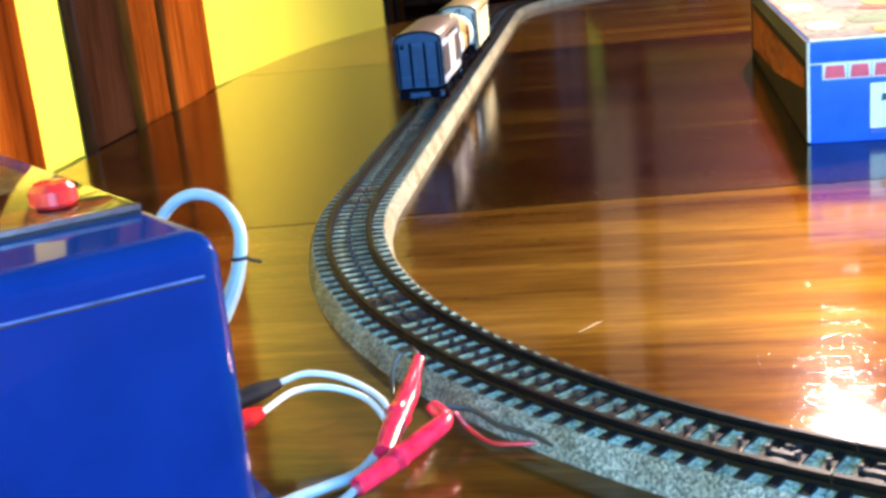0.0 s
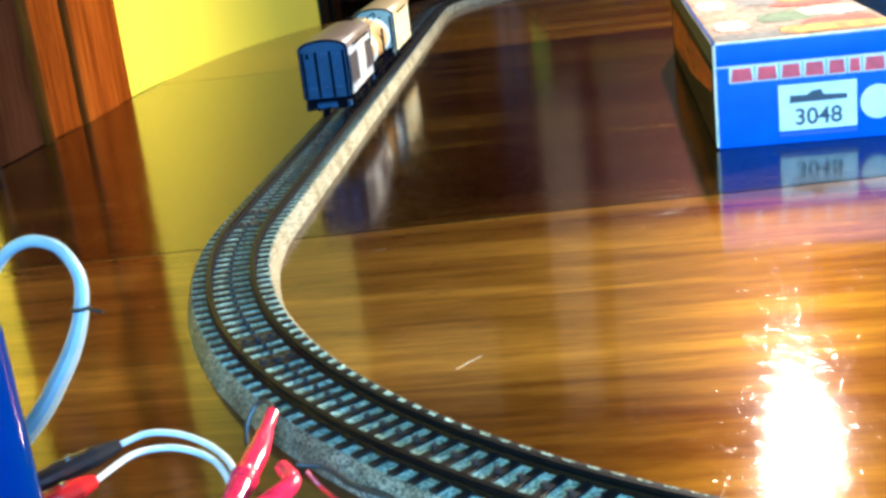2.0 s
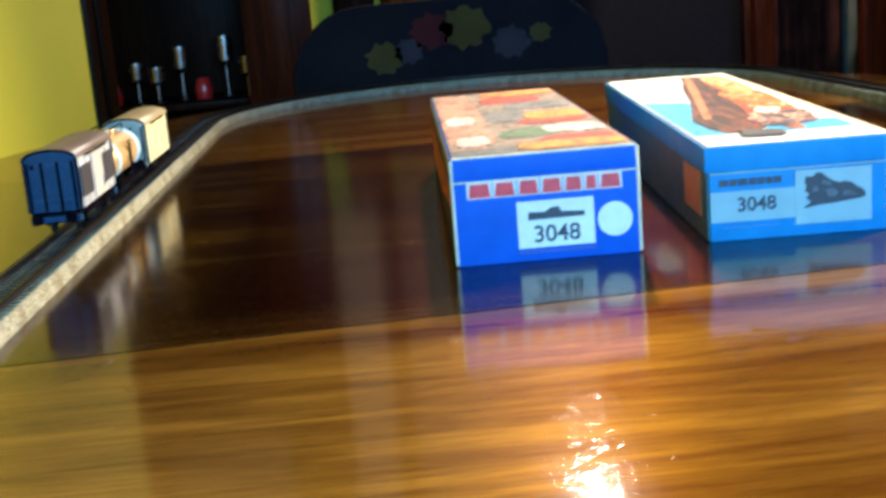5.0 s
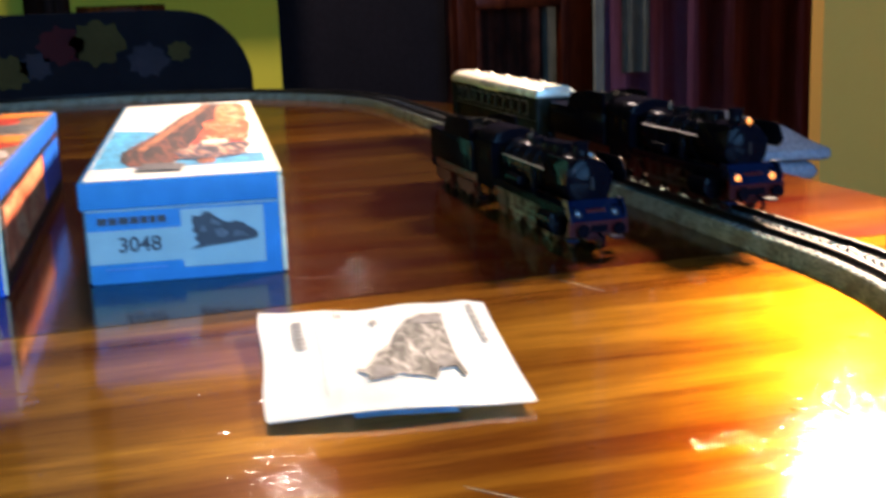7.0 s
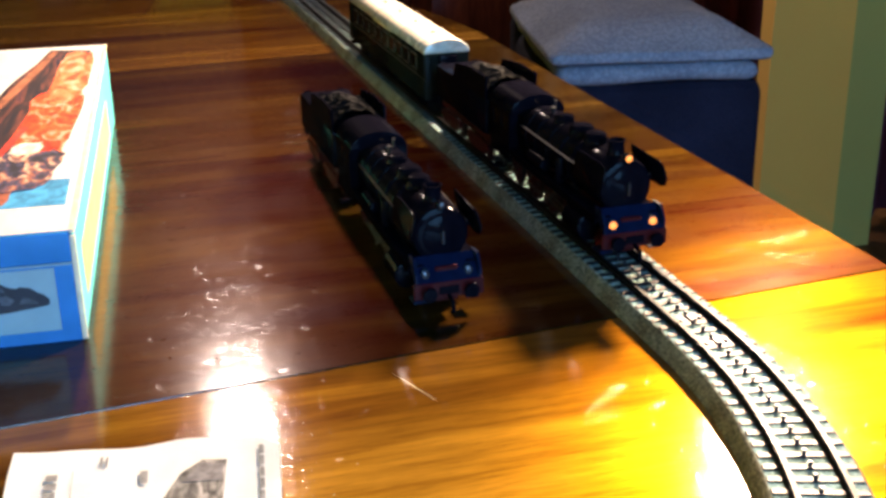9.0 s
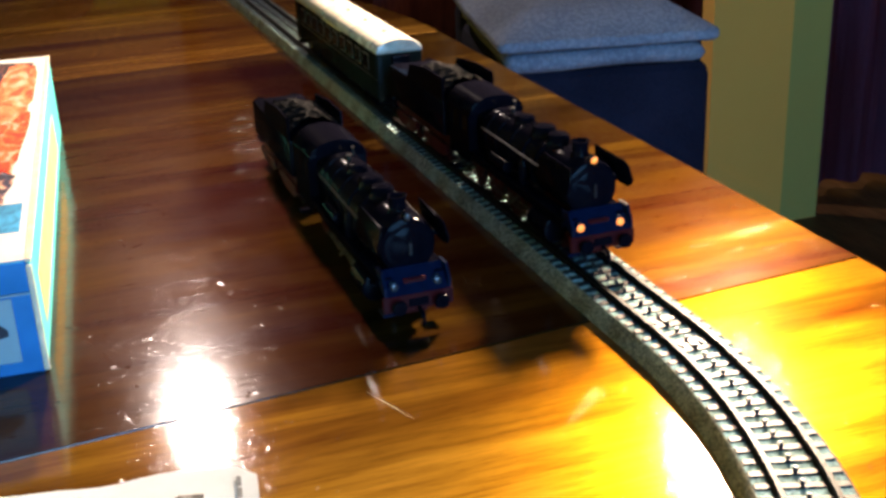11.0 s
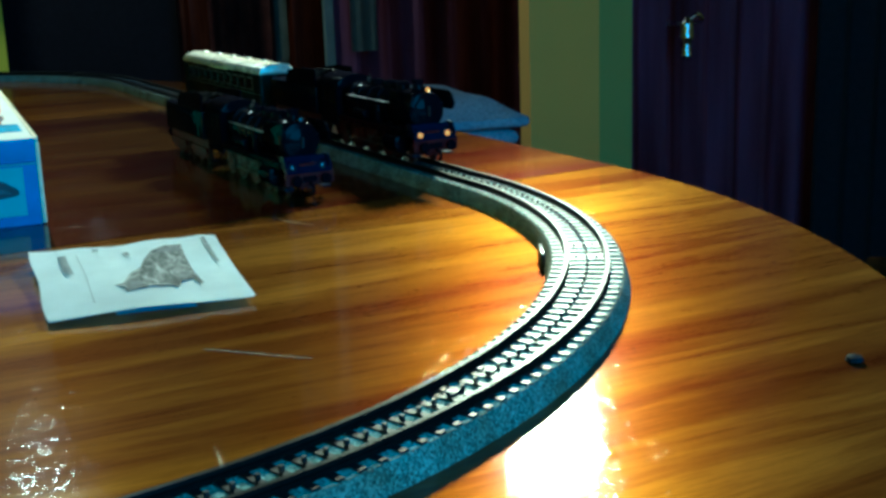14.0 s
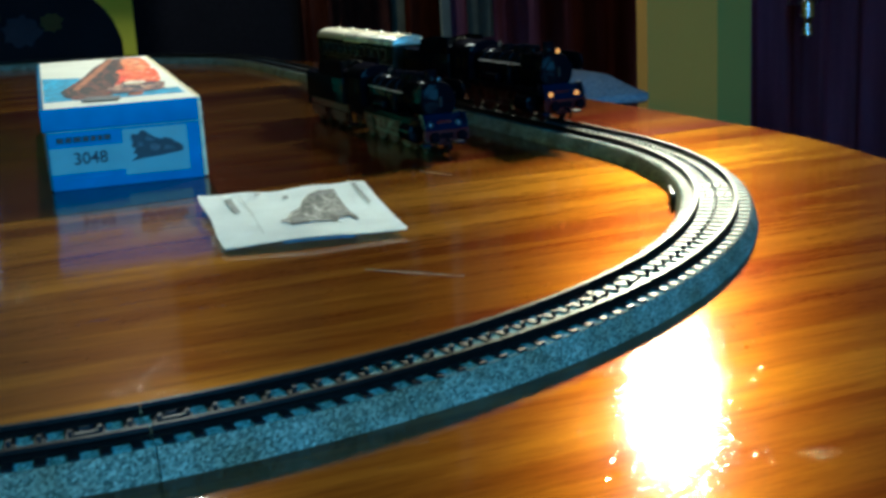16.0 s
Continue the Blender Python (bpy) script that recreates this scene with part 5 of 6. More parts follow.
def carton_sky(m):
    W, D, H = 0.096, 0.385, 0.0515
    t = thing("toy_box", "sky-blue carton with pale panels and turquoise sides on the table", "box", "cartons", m)
    part("tray", block(0.0008, W - 0.0008, 0.0008, D - 0.0008, 0, H - 0.0135, 0.0008, 2), BOX_SKY, t)
    part("lid", block(-0.0018, W - 0.0012, -0.0006, D, H - 0.0140, H, 0.0012, 2), BOX_SKY, t, "sky-blue lid")
    part("lid_print", block(0.001, W - 0.001, 0.001, D - 0.001, H, H + 0.0004), INK_WHITE, t, "white lid panel", smooth=False)
    up = H + 0.0004
    sky_paint = print_paint("lid_sky_print", (0.03, 0.30, 0.58), 0.3)
    for shape in ([(0.02, 0.10), (0.30, 0.10), (0.40, 0.34), (0.30, 0.52), (0.02, 0.56)], [(0.44, 0.09), (0.95, 0.09), (0.95, 0.19), (0.50, 0.19)]):
        part("lid_sky", prism(wedge_shape(shape, 0, 0, W, D), up, up + 0.00015, "z"), sky_paint, t, "blue patch of sky on the lid", smooth=False)
    body_paint = picture("brown_engine_print", [(0.36, (0.008, 0.007, 0.014)), (0.48, (0.035, 0.016, 0.016)), (0.56, (0.17, 0.045, 0.03)), (0.64, (0.02, 0.014, 0.03))], (95, 12, 1), 17)
    engine = [(0.16, 0.16), (0.22, 0.11), (0.34, 0.09), (0.48, 0.14), (0.60, 0.30), (0.70, 0.46), (0.86, 0.74), (0.91, 0.95), (0.62, 0.97), (0.56, 0.86), (0.46, 0.74), (0.34, 0.52), (0.22, 0.36), (0.14, 0.26)]
    part("lid_picture", prism(wedge_shape(engine, 0, 0, W, D), up + 0.0002, up + 0.0004, "z"), body_paint, t, "dark brown locomotive picture on the lid", smooth=False)
    part("lid_figure", prism(wedge_shape([(0.22, 0.27), (0.27, 0.27), (0.58, 0.76), (0.68, 0.95), (0.64, 0.96), (0.54, 0.80), (0.36, 0.50)], 0, 0, W, D), up + 0.0004, up + 0.0005, "z"), print_paint("rust_print", (0.34, 0.12, 0.06)), t, smooth=False)
    part("lid_figure", prism(wedge_shape([(0.45, 0.17), (0.49, 0.18), (0.66, 0.44), (0.62, 0.45)], 0, 0, W, D), up + 0.0004, up + 0.0005, "z"), print_paint("red_line_print", (0.62, 0.05, 0.03)), t, smooth=False)
    for n_, (u0, u1, v0, v1, paint, lean) in enumerate([(0.60, 0.93, 0.30, 0.64, picture("flame_print", [(0.36, (0.42, 0.03, 0.01)), (0.47, (0.70, 0.06, 0.012)), (0.56, (0.70, 0.13, 0.03)), (0.66, (0.60, 0.36, 0.26))], (90, 45, 1)), 0.1), (0.70, 0.94, 0.58, 0.94, picture("orange_print", [(0.36, (0.45, 0.05, 0.02)), (0.47, (0.70, 0.14, 0.04)), (0.55, (0.60, 0.22, 0.09)), (0.66, (0.55, 0.36, 0.24))], (80, 30, 1), 30), 0.1),
                                                        (0.46, 0.88, 0.14, 0.31, picture("dark_cart_print", [(0.38, (0.02, 0.02, 0.03)), (0.48, (0.06, 0.06, 0.12)), (0.55, (0.30, 0.09, 0.05)), (0.63, (0.55, 0.42, 0.30))], (110, 60, 1)), 0.5), (0.58, 0.68, 0.10, 0.17, print_paint("red_brown_print", (0.30, 0.09, 0.05)), 0.0), (0.60, 0.76, 0.29, 0.36, print_paint("cream_print", (0.72, 0.66, 0.56), 0.3), 0.6)]):
        print_blob(t, "lid_figure", u0, u1, v0, v1, W, D, up + 0.0003 + 0.00012 * (n_ % 3), paint, 80 + n_, "", lean)
    bar = prism(wedge_shape([(0.26, 0.055), (0.50, 0.045), (0.52, 0.10), (0.30, 0.12)], 0, 0, W, D), up + 0.0008, up + 0.0011, "z")
    part("lid_shadow", bar, INK_BLACK, t, smooth=False)
    part("side_label", block(-0.0010, -0.0002, 0.016, 0.060, 0.012, 0.036), plain("peach_print", (0.42, 0.19, 0.10), 0.5, grain=90), t, "peach block printed on the slate side", smooth=False)
    # left side slate-blue, darker than the turquoise right side
    for x, mat in ((0.0002, plain("slate_blue_side", (0.045, 0.115, 0.150), 0.5, grain=70, spec=0.15)), (W - 0.0002, BOX_TEAL)):
        part("side_print", block(x - 0.0005, x + 0.0005, 0.002, D - 0.002, 0.001, H - 0.001), mat, t, "turquoise printed long side" if x > 0.01 else "slate-blue left long side", smooth=False)
        if x < 0.01:
            continue
        part("side_panel", block(x - 0.0007, x + 0.0007, 0.03, D * 0.8, 0.010, H - 0.018), plain("straw_yellow_print", (0.62, 0.52, 0.20), 0.5, grain=80, spec=0.15), t, smooth=False)
        part("worn_edge", block(x - 0.0012, x + 0.0012, -0.0006, 0.0014, 0.001, H - 0.002, 0.0004, 1), CARD, t, "pale worn carton edge")
        part("worn_edge", block(x - 0.0011, x + 0.0011, 0.001, D - 0.001, H - 0.0010, H + 0.0006), CARD, t, smooth=False)
    part("worn_edge", block(0.001, W - 0.001, -0.0006, 0.0004, H - 0.0148, H - 0.0140), BOX_PALE, t, smooth=False)
    decal(t, "pale_panel", rect(0.001, 0.047, 0.0105, 0.0270), 0.0006, BOX_PALE, "pale blue panel", 0.0005)
    decal(t, "pale_panel", rect(0.046, 0.0865, 0.0065, 0.0355), 0.0004, BOX_PALE, "pale blue panel", 0.0005)
    x = 0.006
    for w in (0.0045, 0.004, 0.0045, 0.004, 0.0035, 0.003, 0.004):
        decal(t, "printed_mark", rect(x, x + w, 0.0300, 0.0335), 0.0004, INK_BLACK)
        x += w + 0.0009
    decal(t, "printed_mark", rect(0.008, 0.038, 0.0072, 0.0080), 0.0004, plain("deep_blue_ink", (0.02, 0.16, 0.42), 0.5))
    lettering("3048", 0.0105, INK_BLACK, t, pose(0.0255, -0.0002, 0.0162, 90, 0, 0))
    decal(t, "engine_print", wedge_shape(ENGINE_SHAPE, 0.050, 0.0150, 0.0335, 0.0190), 0.0, INK_BLACK, "dark locomotive silhouette")
    for shape in ([(0.62, 0.30), (0.86, 0.26), (0.80, 0.38), (0.66, 0.44)], [(0.14, 0.45), (0.24, 0.48), (0.22, 0.62), (0.16, 0.60)], [(0.30, 0.66), (0.46, 0.60), (0.44, 0.68), (0.32, 0.80)]):
        decal(t, "engine_print", wedge_shape(shape, 0.050, 0.0150, 0.0335, 0.0190), -0.0004, DIM_INK)
    decal(t, "engine_print", wedge_shape([(0.40, 0.30), (0.50, 0.28), (0.56, 0.40), (0.47, 0.52), (0.36, 0.50)], 0.050, 0.0150, 0.0335, 0.0190), -0.0004, DIM_INK)
    # the lid does not close fully at the back
    for ob in t.children:
        for v in ob.data.vertices:
            if v.co.z > H - 0.0146:
                v.co.z += 0.0045 * v.co.y / D
    return t


carton_blue(pose(-0.123, 0.094, 0, 0, 0, -2.0))
carton_sky(pose(0.013, 0.096, 0, 0, 0, -4.0))


# ---- booklet ----
def booklet(m):
    t = thing("booklet", "white instruction booklet with a grey locomotive picture on the table", "booklet", m=m)
    W, D = 0.088, 0.121

    def rise(x, y):
        u, v = x / W, y / D
        return 0.0026 + 0.0008 * math.sin(math.pi * u) ** 2 * (1 - v) + 0.0036 * v * v + 0.0013 * u * u + 0.0007 * math.sin(5 * u + 2 * v) + 0.0005 * math.sin(17 * u + 3) * v ** 3

    def sheet(x0, x1, y0, y1, lift, thick, n=14, shape=None):
        bm = bmesh.new()
        if shape:
            low, high, rows = min(p[1] for p in shape), max(p[1] for p in shape), []
            for k in range(19):
                y = low + (high - low) * min(max(k / 18, 0.004), 0.996)
                cuts = [a[0] + (b[0] - a[0]) * (y - a[1]) / (b[1] - a[1]) for a, b in zip(shape, shape[1:] + shape[:1]) if (a[1] - y) * (b[1] - y) < 0]
                rows.append([bm.verts.new((min(cuts) + (max(cuts) - min(cuts)) * c / 5, y, 0)) for c in range(6)])
            for a, b in zip(rows, rows[1:]):
                for c in range(5):
                    bm.faces.new((a[c], a[c + 1], b[c + 1], b[c]))
            for v in bm.verts:
                v.co.z = rise(v.co.x, v.co.y) + lift
        else:
            g = [[bm.verts.new((x0 + (x1 - x0) * i / n, y0 + (y1 - y0) * j / n, 0)) for j in range(n + 1)] for i in range(n + 1)]
            for i in range(n):
                for j in range(n):
                    bm.faces.new((g[i][j], g[i + 1][j], g[i + 1][j + 1], g[i][j + 1]))
            for v in bm.verts:
                v.co.z = rise(v.co.x, v.co.y) + lift
        for v in bm.verts:
            u, w = v.co.x / W, v.co.y / D
            v.co.x -= 0.0050 * w * (1 - u) + 0.0006 * math.sin(9 * w) * (1 - u)
            v.co.y += 0.0010 * math.sin(11 * u + 1) * w ** 6 - 0.011 * max(0.0, (u - 0.88) / 0.12) ** 2 * w ** 5
        bmesh.ops.solidify(bm, geom=bm.faces[:], thickness=thick)
        return bm

    part("page_block", sheet(0.0006, W - 0.0006, 0.0008, D - 0.001, -0.0006, 0.0013), PAPER, t)
    part("cover", sheet(0, W, 0, D, 0.0002, 0.0004), PAPER, t, "white paper cover")
    part("back_cover", sheet(0.028, 0.062, -0.0012, 0.008, -0.0016, 0.0003, 8), INK_BLUE, t, "blue edge of the back cover showing")
    def patch(shape, lift, material, label=""):
        """Printed patch of any outline that follows the paper."""
        bm = bmesh.new()
        bm.faces.new([bm.verts.new((x, y, 0)) for x, y in shape])
        bmesh.ops.triangulate(bm, faces=bm.faces[:])
        for _ in range(2):
            bmesh.ops.subdivide_edges(bm, edges=[e for e in bm.edges if e.calc_length() > 0.006], cuts=1)
        bmesh.ops.triangulate(bm, faces=bm.faces[:])
        for v in bm.verts:
            v.co.z = rise(v.co.x, v.co.y) + lift
            u, w = v.co.x / W, v.co.y / D
            v.co.x -= 0.0050 * w * (1 - u) + 0.0006 * math.sin(9 * w) * (1 - u)
        part("picture", bm, material, t, label)

    eng = [(0.0320, 0.0422), (0.0355, 0.0430), (0.0378, 0.0493), (0.0407, 0.0607), (0.0467, 0.0709), (0.0503, 0.0856), (0.0555, 0.0992), (0.0627, 0.1065), (0.0705, 0.1055), (0.0694, 0.0845), (0.0688, 0.0607), (0.0690, 0.0476), (0.0703, 0.0307), (0.0686, 0.0290), (0.0673, 0.0402), (0.0637, 0.0388), (0.0618, 0.0382), (0.0587, 0.0273), (0.0559, 0.0315), (0.0515, 0.0325), (0.0470, 0.0360), (0.0450, 0.0323), (0.0362, 0.0286), (0.0365, 0.0353)]
    grey_print = picture("grey_engine_print", [(0.34, (0.055, 0.055, 0.055)), (0.46, (0.13, 0.13, 0.125)), (0.56, (0.25, 0.245, 0.235)), (0.68, (0.42, 0.41, 0.40))], (150, 60, 1), 25)
    patch(eng, 0.0009, grey_print, "grey locomotive picture")
    for shape in ([(0.0375, 0.0310), (0.0445, 0.0345), (0.0440, 0.0440), (0.0390, 0.0450)], [(0.0600, 0.0400), (0.0665, 0.0420), (0.0672, 0.0560), (0.0630, 0.0530)], [(0.0560, 0.0940), (0.0690, 0.0930), (0.0695, 0.1030), (0.0625, 0.1045)]):
        patch(shape, 0.0011, INK_GREY)
    pale_ink = plain("pale_grey_ink", (0.34, 0.35, 0.36), 0.5, grain=260, vary=0.3)
    for k in range(7):
        part("print_bar", sheet(0.0125, 0.0162, 0.070 + 0.0052 * k, 0.0740 + 0.0052 * k, 0.0009, 0.0004, 4), pale_ink, t)
        part("print_bar", sheet(0.0812, 0.0828, 0.064 + 0.0072 * k, 0.0700 + 0.0072 * k, 0.0009, 0.0004, 4), pale_ink, t)
    for x0, x1, y0, y1, ink in ((0.0292, 0.0298, 0.108, 0.1145, INK_GREY), (0.0310, 0.0316, 0.108, 0.1145, INK_GREY), (0.0298, 0.0310, 0.1108, 0.1116, INK_GREY), (0.0425, 0.0450, 0.096, 0.104, pale_ink), (0.0208, 0.0211, 0.015, 0.106, pale_ink)):
        part("print_bar", sheet(x0, x1, y0, y1, 0.0009, 0.0004, 4), ink, t)
    return t


booklet(pose(0.071, -0.136, 0, 0, 0, -8.0))

# ---- transformer and its wires ----
trafo = thing("train_transformer", "blue enamelled train transformer with a red knob on the table", "transformer", m=pose(-0.319, -0.338, 0, 0, 0, 37.0))
W, D, H, SKEW = 0.120, 0.150, 0.0855, 0.018


def skewed(bm):
    """Narrows the case towards its back."""
    for v in bm.verts:
        k = SKEW * v.co.y / D
        v.co.x += -k if v.co.x > -W / 2 else k
    return bm


part("case", skewed(block(-W, 0.0015, -0.001, D, 0.003, H, 0.0068, 6)), BLUE_TIN, trafo, "glossy blue enamelled tin case with rounded edges")
part("seam", block(-W + 0.006, -0.0045, -0.0014, -0.0006, H - 0.0104, H - 0.0098), BLACK_PLASTIC, trafo, "thin dark seam under the top", smooth=False)
# thin line, paler than the case, just above the seam
part("seam_lip", block(-W + 0.006, -0.0045, -0.0015, -0.0006, H - 0.0098, H - 0.0093), plain("pale_blue_lip", (0.07, 0.13, 0.30), 0.3, 0.2, grain=120, vary=0.5), trafo, "thin paler blue line along the lid's lower edge", smooth=False)
part("foot_plate", block(-W + 0.01, 0.0135, 0.004, D - 0.01, 0.0, 0.0035, 0.0012, 3), BLUE_TIN, trafo)
part("screw", turned([(0.0018, 0.0035), (0.0018, 0.0042), (0.0008, 0.0046)], "z", (0.0082, 0.014, 0), 10), BLACK_PLASTIC, trafo)
part("dial_plate", skewed(block(-W + 0.016, -0.010, 0.036, D - 0.012, H, H + 0.0010, 0.0004, 2)), plain("cream_dial", (0.12, 0.125, 0.06), 0.6, grain=80, spec=0.08), trafo, "cream dial plate")
part("dial_mark", skewed(block(-0.034, -0.0115, 0.045, 0.0462, H + 0.0010, H + 0.0013)), INK_BLACK, trafo, smooth=False)
part("cover_plate", skewed(block(-W + 0.009, -0.0045, 0.031, D - 0.008, H + 0.0014, H + 0.0024, 0.0003, 2)), clear("thin_clear_plastic", 1.2), trafo, "clear plastic cover plate")
part("cover_rim", skewed(block(-W + 0.009, -0.0045, 0.0300, 0.0310, H + 0.0012, H + 0.0026)), STEEL, trafo, smooth=False)
part("cover_seal", skewed(block(-W + 0.009, -0.0045, 0.0302, 0.0312, H, H + 0.0012)), BLACK_PLASTIC, trafo, smooth=False)
part("knob", turned([(0.0050, H + 0.0024), (0.0060, H + 0.0034), (0.0058, H + 0.0066), (0.0042, H + 0.0082), (0.0005, H + 0.0087)], "z", (-0.0245, 0.0480, 0), 24), RED_PLASTIC, trafo, "glossy red control knob")
part("socket", block(-0.002, 0.002, 0.040, 0.084, 0.008, 0.026, 0.0006, 1), BLACK_PLASTIC, trafo)


def cable(name, label, points, radius, material, radii=None):
    o = part(name, tube(points, radius, 10, steps=10, radii=radii), material)
    return tagged(o, label, "cable", "transformer wires")


mains = cable("mains_cable", "pale blue-grey mains cable looping over the table", [(-0.3800, -0.232, 0.0540), (-0.3765, -0.228, 0.0610), (-0.3710, -0.226, 0.0662), (-0.3640, -0.225, 0.0678), (-0.3560, -0.226, 0.0648), (-0.3510, -0.228, 0.0565), (-0.3512, -0.231, 0.0470), (-0.3535, -0.235, 0.0383), (-0.3575, -0.240, 0.0300), (-0.3650, -0.246, 0.0190), (-0.378, -0.252, 0.0080), (-0.402, -0.255, 0.0030), (-0.44, -0.25, 0.0030)], 0.0023, WIRE_GREY, [0.0019, 0.0019, 0.0019, 0.0019, 0.0019, 0.0020, 0.0023, 0.0027, 0.0030, 0.0031, 0.0030, 0.0030, 0.0030])
part("cable_tie", turned([(0.0026, -0.0006), (0.0030, -0.0004), (0.0030, 0.0004), (0.0026, 0.0006)], "z", (-0.3514, -0.2308, 0.0475), 16), WIRE_DARK, mains, "dark cable tie")
part("tie_tail", tube([(-0.3485, -0.2320, 0.0475), (-0.346, -0.233, 0.047), (-0.3435, -0.2335, 0.0465)], 0.0006, 6), WIRE_DARK, mains)


def plug(name, label, a, b, material, tip=None):
    t = thing(name, label, "plug", "banana plugs")
    a, b = Vector(a), Vector(b)
    part("sleeve", tube([a, a.lerp(b, 0.3), a.lerp(b, 0.7), b], 0.003, 12, radii=[0.0026, 0.0032, 0.0030, 0.0018]), material, t)
    d = (a - b).normalized()
    part("pin", tube([a + d * 0.006, a + d * 0.003, a], 0.0012, 8), STEEL, t)
    part("screw", turned([(0.0008, 0.0), (0.0010, 0.0006)], "z", tuple(a.lerp(b, 0.4) + Vector((0, 0, 0.003))), 8), STEEL, t)
    return t


plug("banana_plug", "black banana plug in the transformer's socket", (-0.352, -0.279, 0.0150), (-0.334, -0.2625, 0.0170), BLACK_PLASTIC)
plug("banana_plug", "red banana plug in the transformer's socket", (-0.3455, -0.2890, 0.0140), (-0.3345, -0.2800, 0.0155), RED_PLASTIC)
cable("white_wire", "thin white wire from the black plug", [(-0.334, -0.2625, 0.0170), (-0.327, -0.258, 0.0178), (-0.318, -0.2575, 0.0165), (-0.309, -0.261, 0.0142), (-0.302, -0.268, 0.0125), (-0.2980, -0.275, 0.0105)], 0.00095, WIRE_WHITE)
cable("white_wire", "thin white wire from the red plug", [(-0.3345, -0.2800, 0.0155), (-0.328, -0.268, 0.0165), (-0.319, -0.2625, 0.0150), (-0.309, -0.265, 0.0130), (-0.303, -0.271, 0.0113), (-0.2985, -0.279, 0.0092)], 0.00095, WIRE_WHITE)
cable("grey_wire", "pale blue wire running along the table to the clips", [(-0.3005, -0.287, 0.005), (-0.305, -0.294, 0.0026), (-0.313, -0.301, 0.0022), (-0.322, -0.309, 0.0022), (-0.334, -0.322, 0.0018)], 0.0016, WIRE_GREY)
cable("grey_wire", "pale blue wire running along the table to the clips", [(-0.302, -0.300, 0.004), (-0.306, -0.308, 0.0024), (-0.312, -0.318, 0.0022), (-0.322, -0.335, 0.0020)], 0.0012, WIRE_GREY)


def clip(label, points, radii):
    t = thing("connector_plug", label, "plug", "track connectors")
    part("sleeve", tube(points, 0.003, 14, radii=radii), PINK_PLASTIC, t)
    a, b = Vector(points[1]), Vector(points[2])
    part("collar", tube([a.lerp(b, 0.15), a.lerp(b, 0.3), a.lerp(b, 0.45)], 0.003, 14, radii=[radii[1] + 0.0002, radii[1] + 0.0005, radii[2] + 0.0002]), PINK_PLASTIC, t)
    return t


clip("translucent red connector plug joined to the track's side", [(-0.2985, -0.290, 0.006), (-0.2975, -0.277, 0.0085), (-0.2955, -0.262, 0.0115), (-0.2948, -0.252, 0.0140), (-0.2942, -0.2455, 0.0160)], [0.0030, 0.0036, 0.0034, 0.0021, 0.0019])
clip("translucent red connector plug lying beside the track", [(-0.303, -0.306, 0.0045), (-0.296, -0.297, 0.006), (-0.288, -0.287, 0.0085), (-0.2825, -0.279, 0.0105), (-0.2865, -0.271, 0.0110)], [0.0026, 0.0030, 0.0030, 0.0026, 0.0022])
cable("red_wire", "thin red wire from the plug to the track", [(-0.281, -0.268, 0.008), (-0.277, -0.269, 0.0030), (-0.270, -0.276, 0.0018), (-0.262, -0.2775, 0.0018), (-0.254, -0.277, 0.0018)], 0.0007, WIRE_RED)
cable("dark_wire", "thin dark wire bent along the track's side", [(-0.2942, -0.2440, 0.0165), (-0.2970, -0.2405, 0.0172), (-0.3005, -0.2400, 0.0160), (-0.3030, -0.2425, 0.0120), (-0.3035, -0.2450, 0.0075), (-0.3025, -0.2480, 0.0035)], 0.0007, WIRE_DARK)
cable("dark_wire", "thin dark wire along the track's side", [(-0.284, -0.266, 0.0090), (-0.276, -0.266, 0.0075), (-0.268, -0.272, 0.0050), (-0.258, -0.277, 0.0040), (-0.252, -0.282, 0.0030)], 0.0008, WIRE_DARK)

# ---- chair with folded blankets beside the table ----
seat = thing("upholstered_chair", "navy upholstered chair beside the table, piled with blankets", "chair", m=pose(0.67, 0.93, 0, 0, 0, -12.0))
part("seat", block(0.0, 0.27, 0.01, 0.38, -0.40, -0.125, 0.02, 3), NAVY, seat)
part("backrest", block(0.0, 0.27, 0.38, 0.44, -0.45, -0.10, 0.02, 3), NAVY, seat)
for x in (0.02, 0.21):
    for y in (0.02, 0.36):
        part("leg", block(x, x + 0.04, y, y + 0.04, FLOOR, -0.40, 0.005), DARK_WOOD, seat)


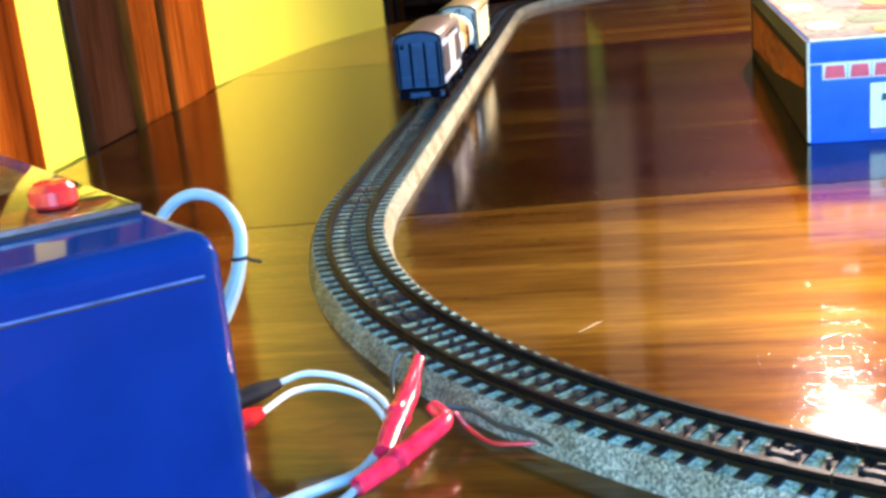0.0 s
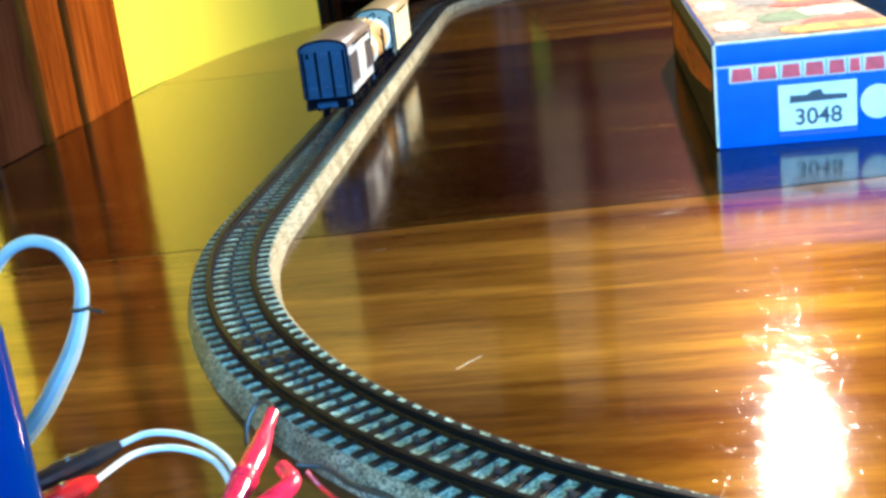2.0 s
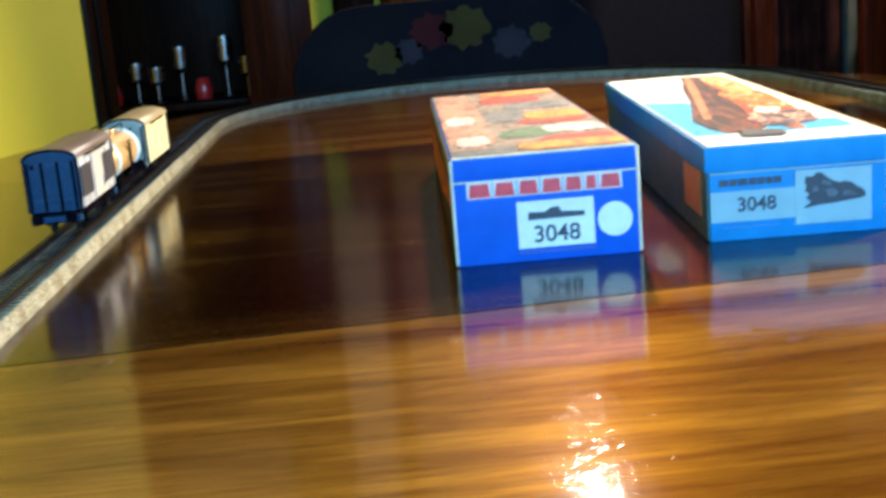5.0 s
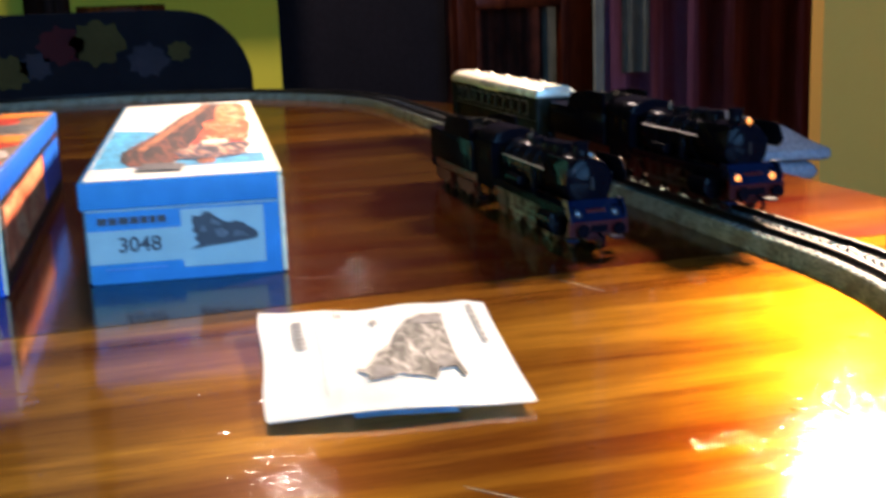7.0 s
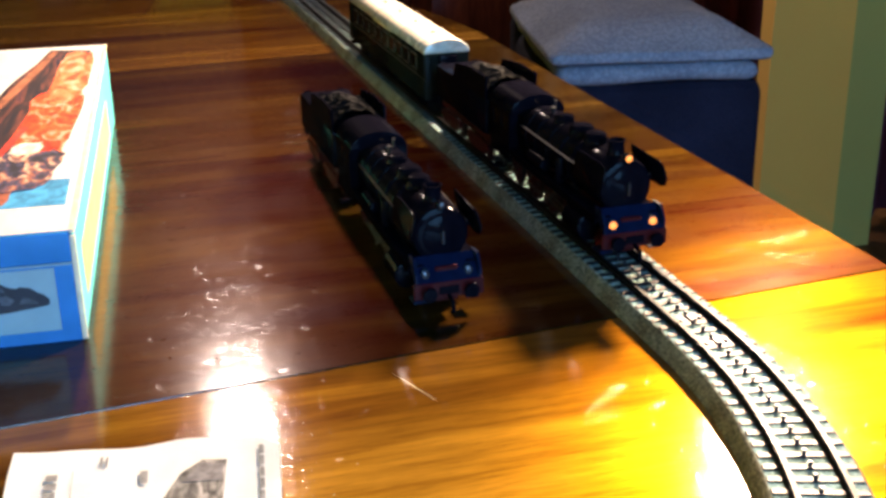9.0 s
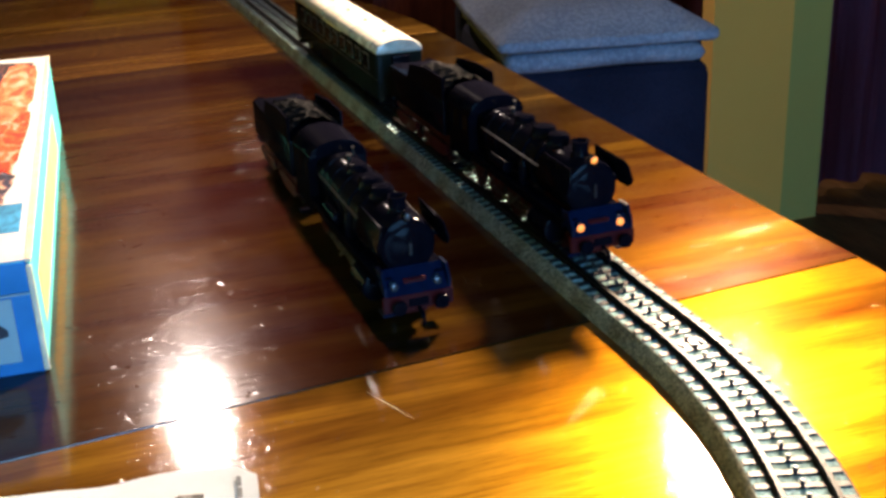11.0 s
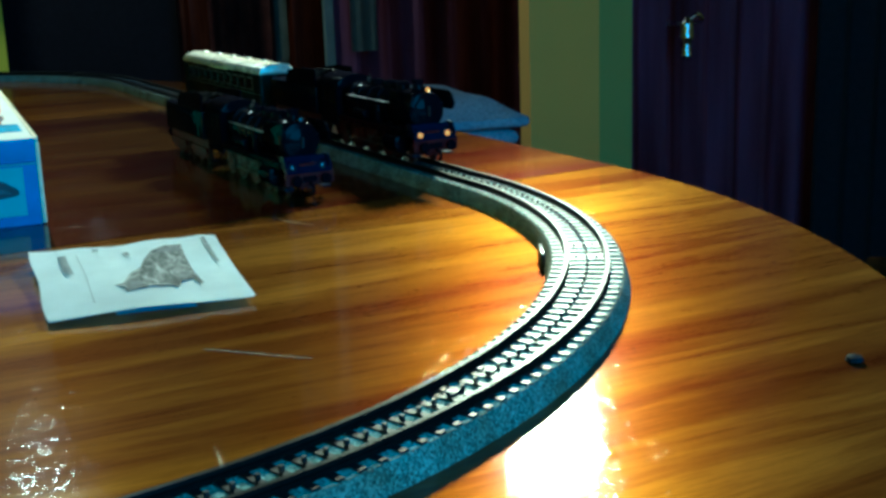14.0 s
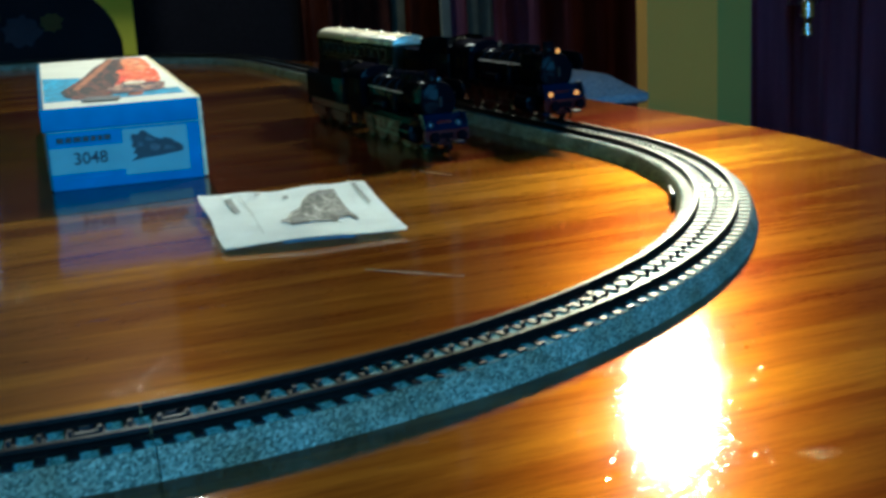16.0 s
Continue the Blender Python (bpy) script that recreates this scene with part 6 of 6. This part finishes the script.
def blanket(z0, z1, grow, seed, sag):
    rnd = random.Random(seed)
    bm = block(-grow, 0.26 + grow, -grow, 0.36, z0, z1, 0.016, 4)
    bmesh.ops.subdivide_edges(bm, edges=[e for e in bm.edges if e.calc_length() > 0.05], cuts=7, use_grid_fill=True)
    for v in bm.verts:
        k = noise.noise(v.co * 9 + Vector((seed, 0, 0)))
        u = v.co.x / 0.26 * 2 - 1
        w = v.co.y / 0.36 * 2 - 1
        v.co.z = z0 + (v.co.z - z0) * (1 - sag * min(1.0, max(abs(u), abs(w))) ** 4)
        v.co.z += 0.004 * k
        v.co += Vector((noise.noise(v.co * 7 + Vector((0, seed, 0))), noise.noise(v.co * 7 + Vector((0, 0, seed))), 0)) * 0.005
    return bm


for z0, z1, g, sd, sag in ((-0.124, -0.095, 0.0, 3, 0.2), (-0.097, -0.050, 0.012, 5, 0.62)):
    b = tagged(part("folded_blanket", blanket(z0, z1, g, sd, sag), BLANKET), "folded blue-grey knitted blanket on the navy chair", "blanket", "folded blankets")
    b.matrix_basis = pose(0.67, 0.93, 0, 0, 0, -12.0)

# small crumb on the table
tagged(part("crumb", turned([(0.001, 0), (0.0032, 0.0006), (0.0026, 0.0022), (0.0006, 0.003)], "z", (0.313, -0.347, 0), 9), plain("grey_crumb", (0.008, 0.009, 0.014), 0.8, spec=0.1)), "small grey crumb on the table", "crumb")


# fine scratches in the table's varnish
for x0, y0, x1, y1 in ((-0.247, -0.186, -0.239, -0.176), (0.229, 0.016, 0.240, -0.012), (0.118, -0.20, 0.150, -0.235)):
    d = Vector((x1 - x0, y1 - y0, 0))
    n_ = Vector((-d.y, d.x, 0)).normalized() * 0.00012
    ring = [(x0 - CX, y0), ((x0 + x1) / 2 - CX + n_.x, (y0 + y1) / 2 + n_.y), (x1 - CX, y1), ((x0 + x1) / 2 - CX - n_.x, (y0 + y1) / 2 - n_.y)]
    part("scratch", prism(ring, 0.0, 0.00012, "z"), CARD, table, "pale hair-thin scratch", smooth=False)
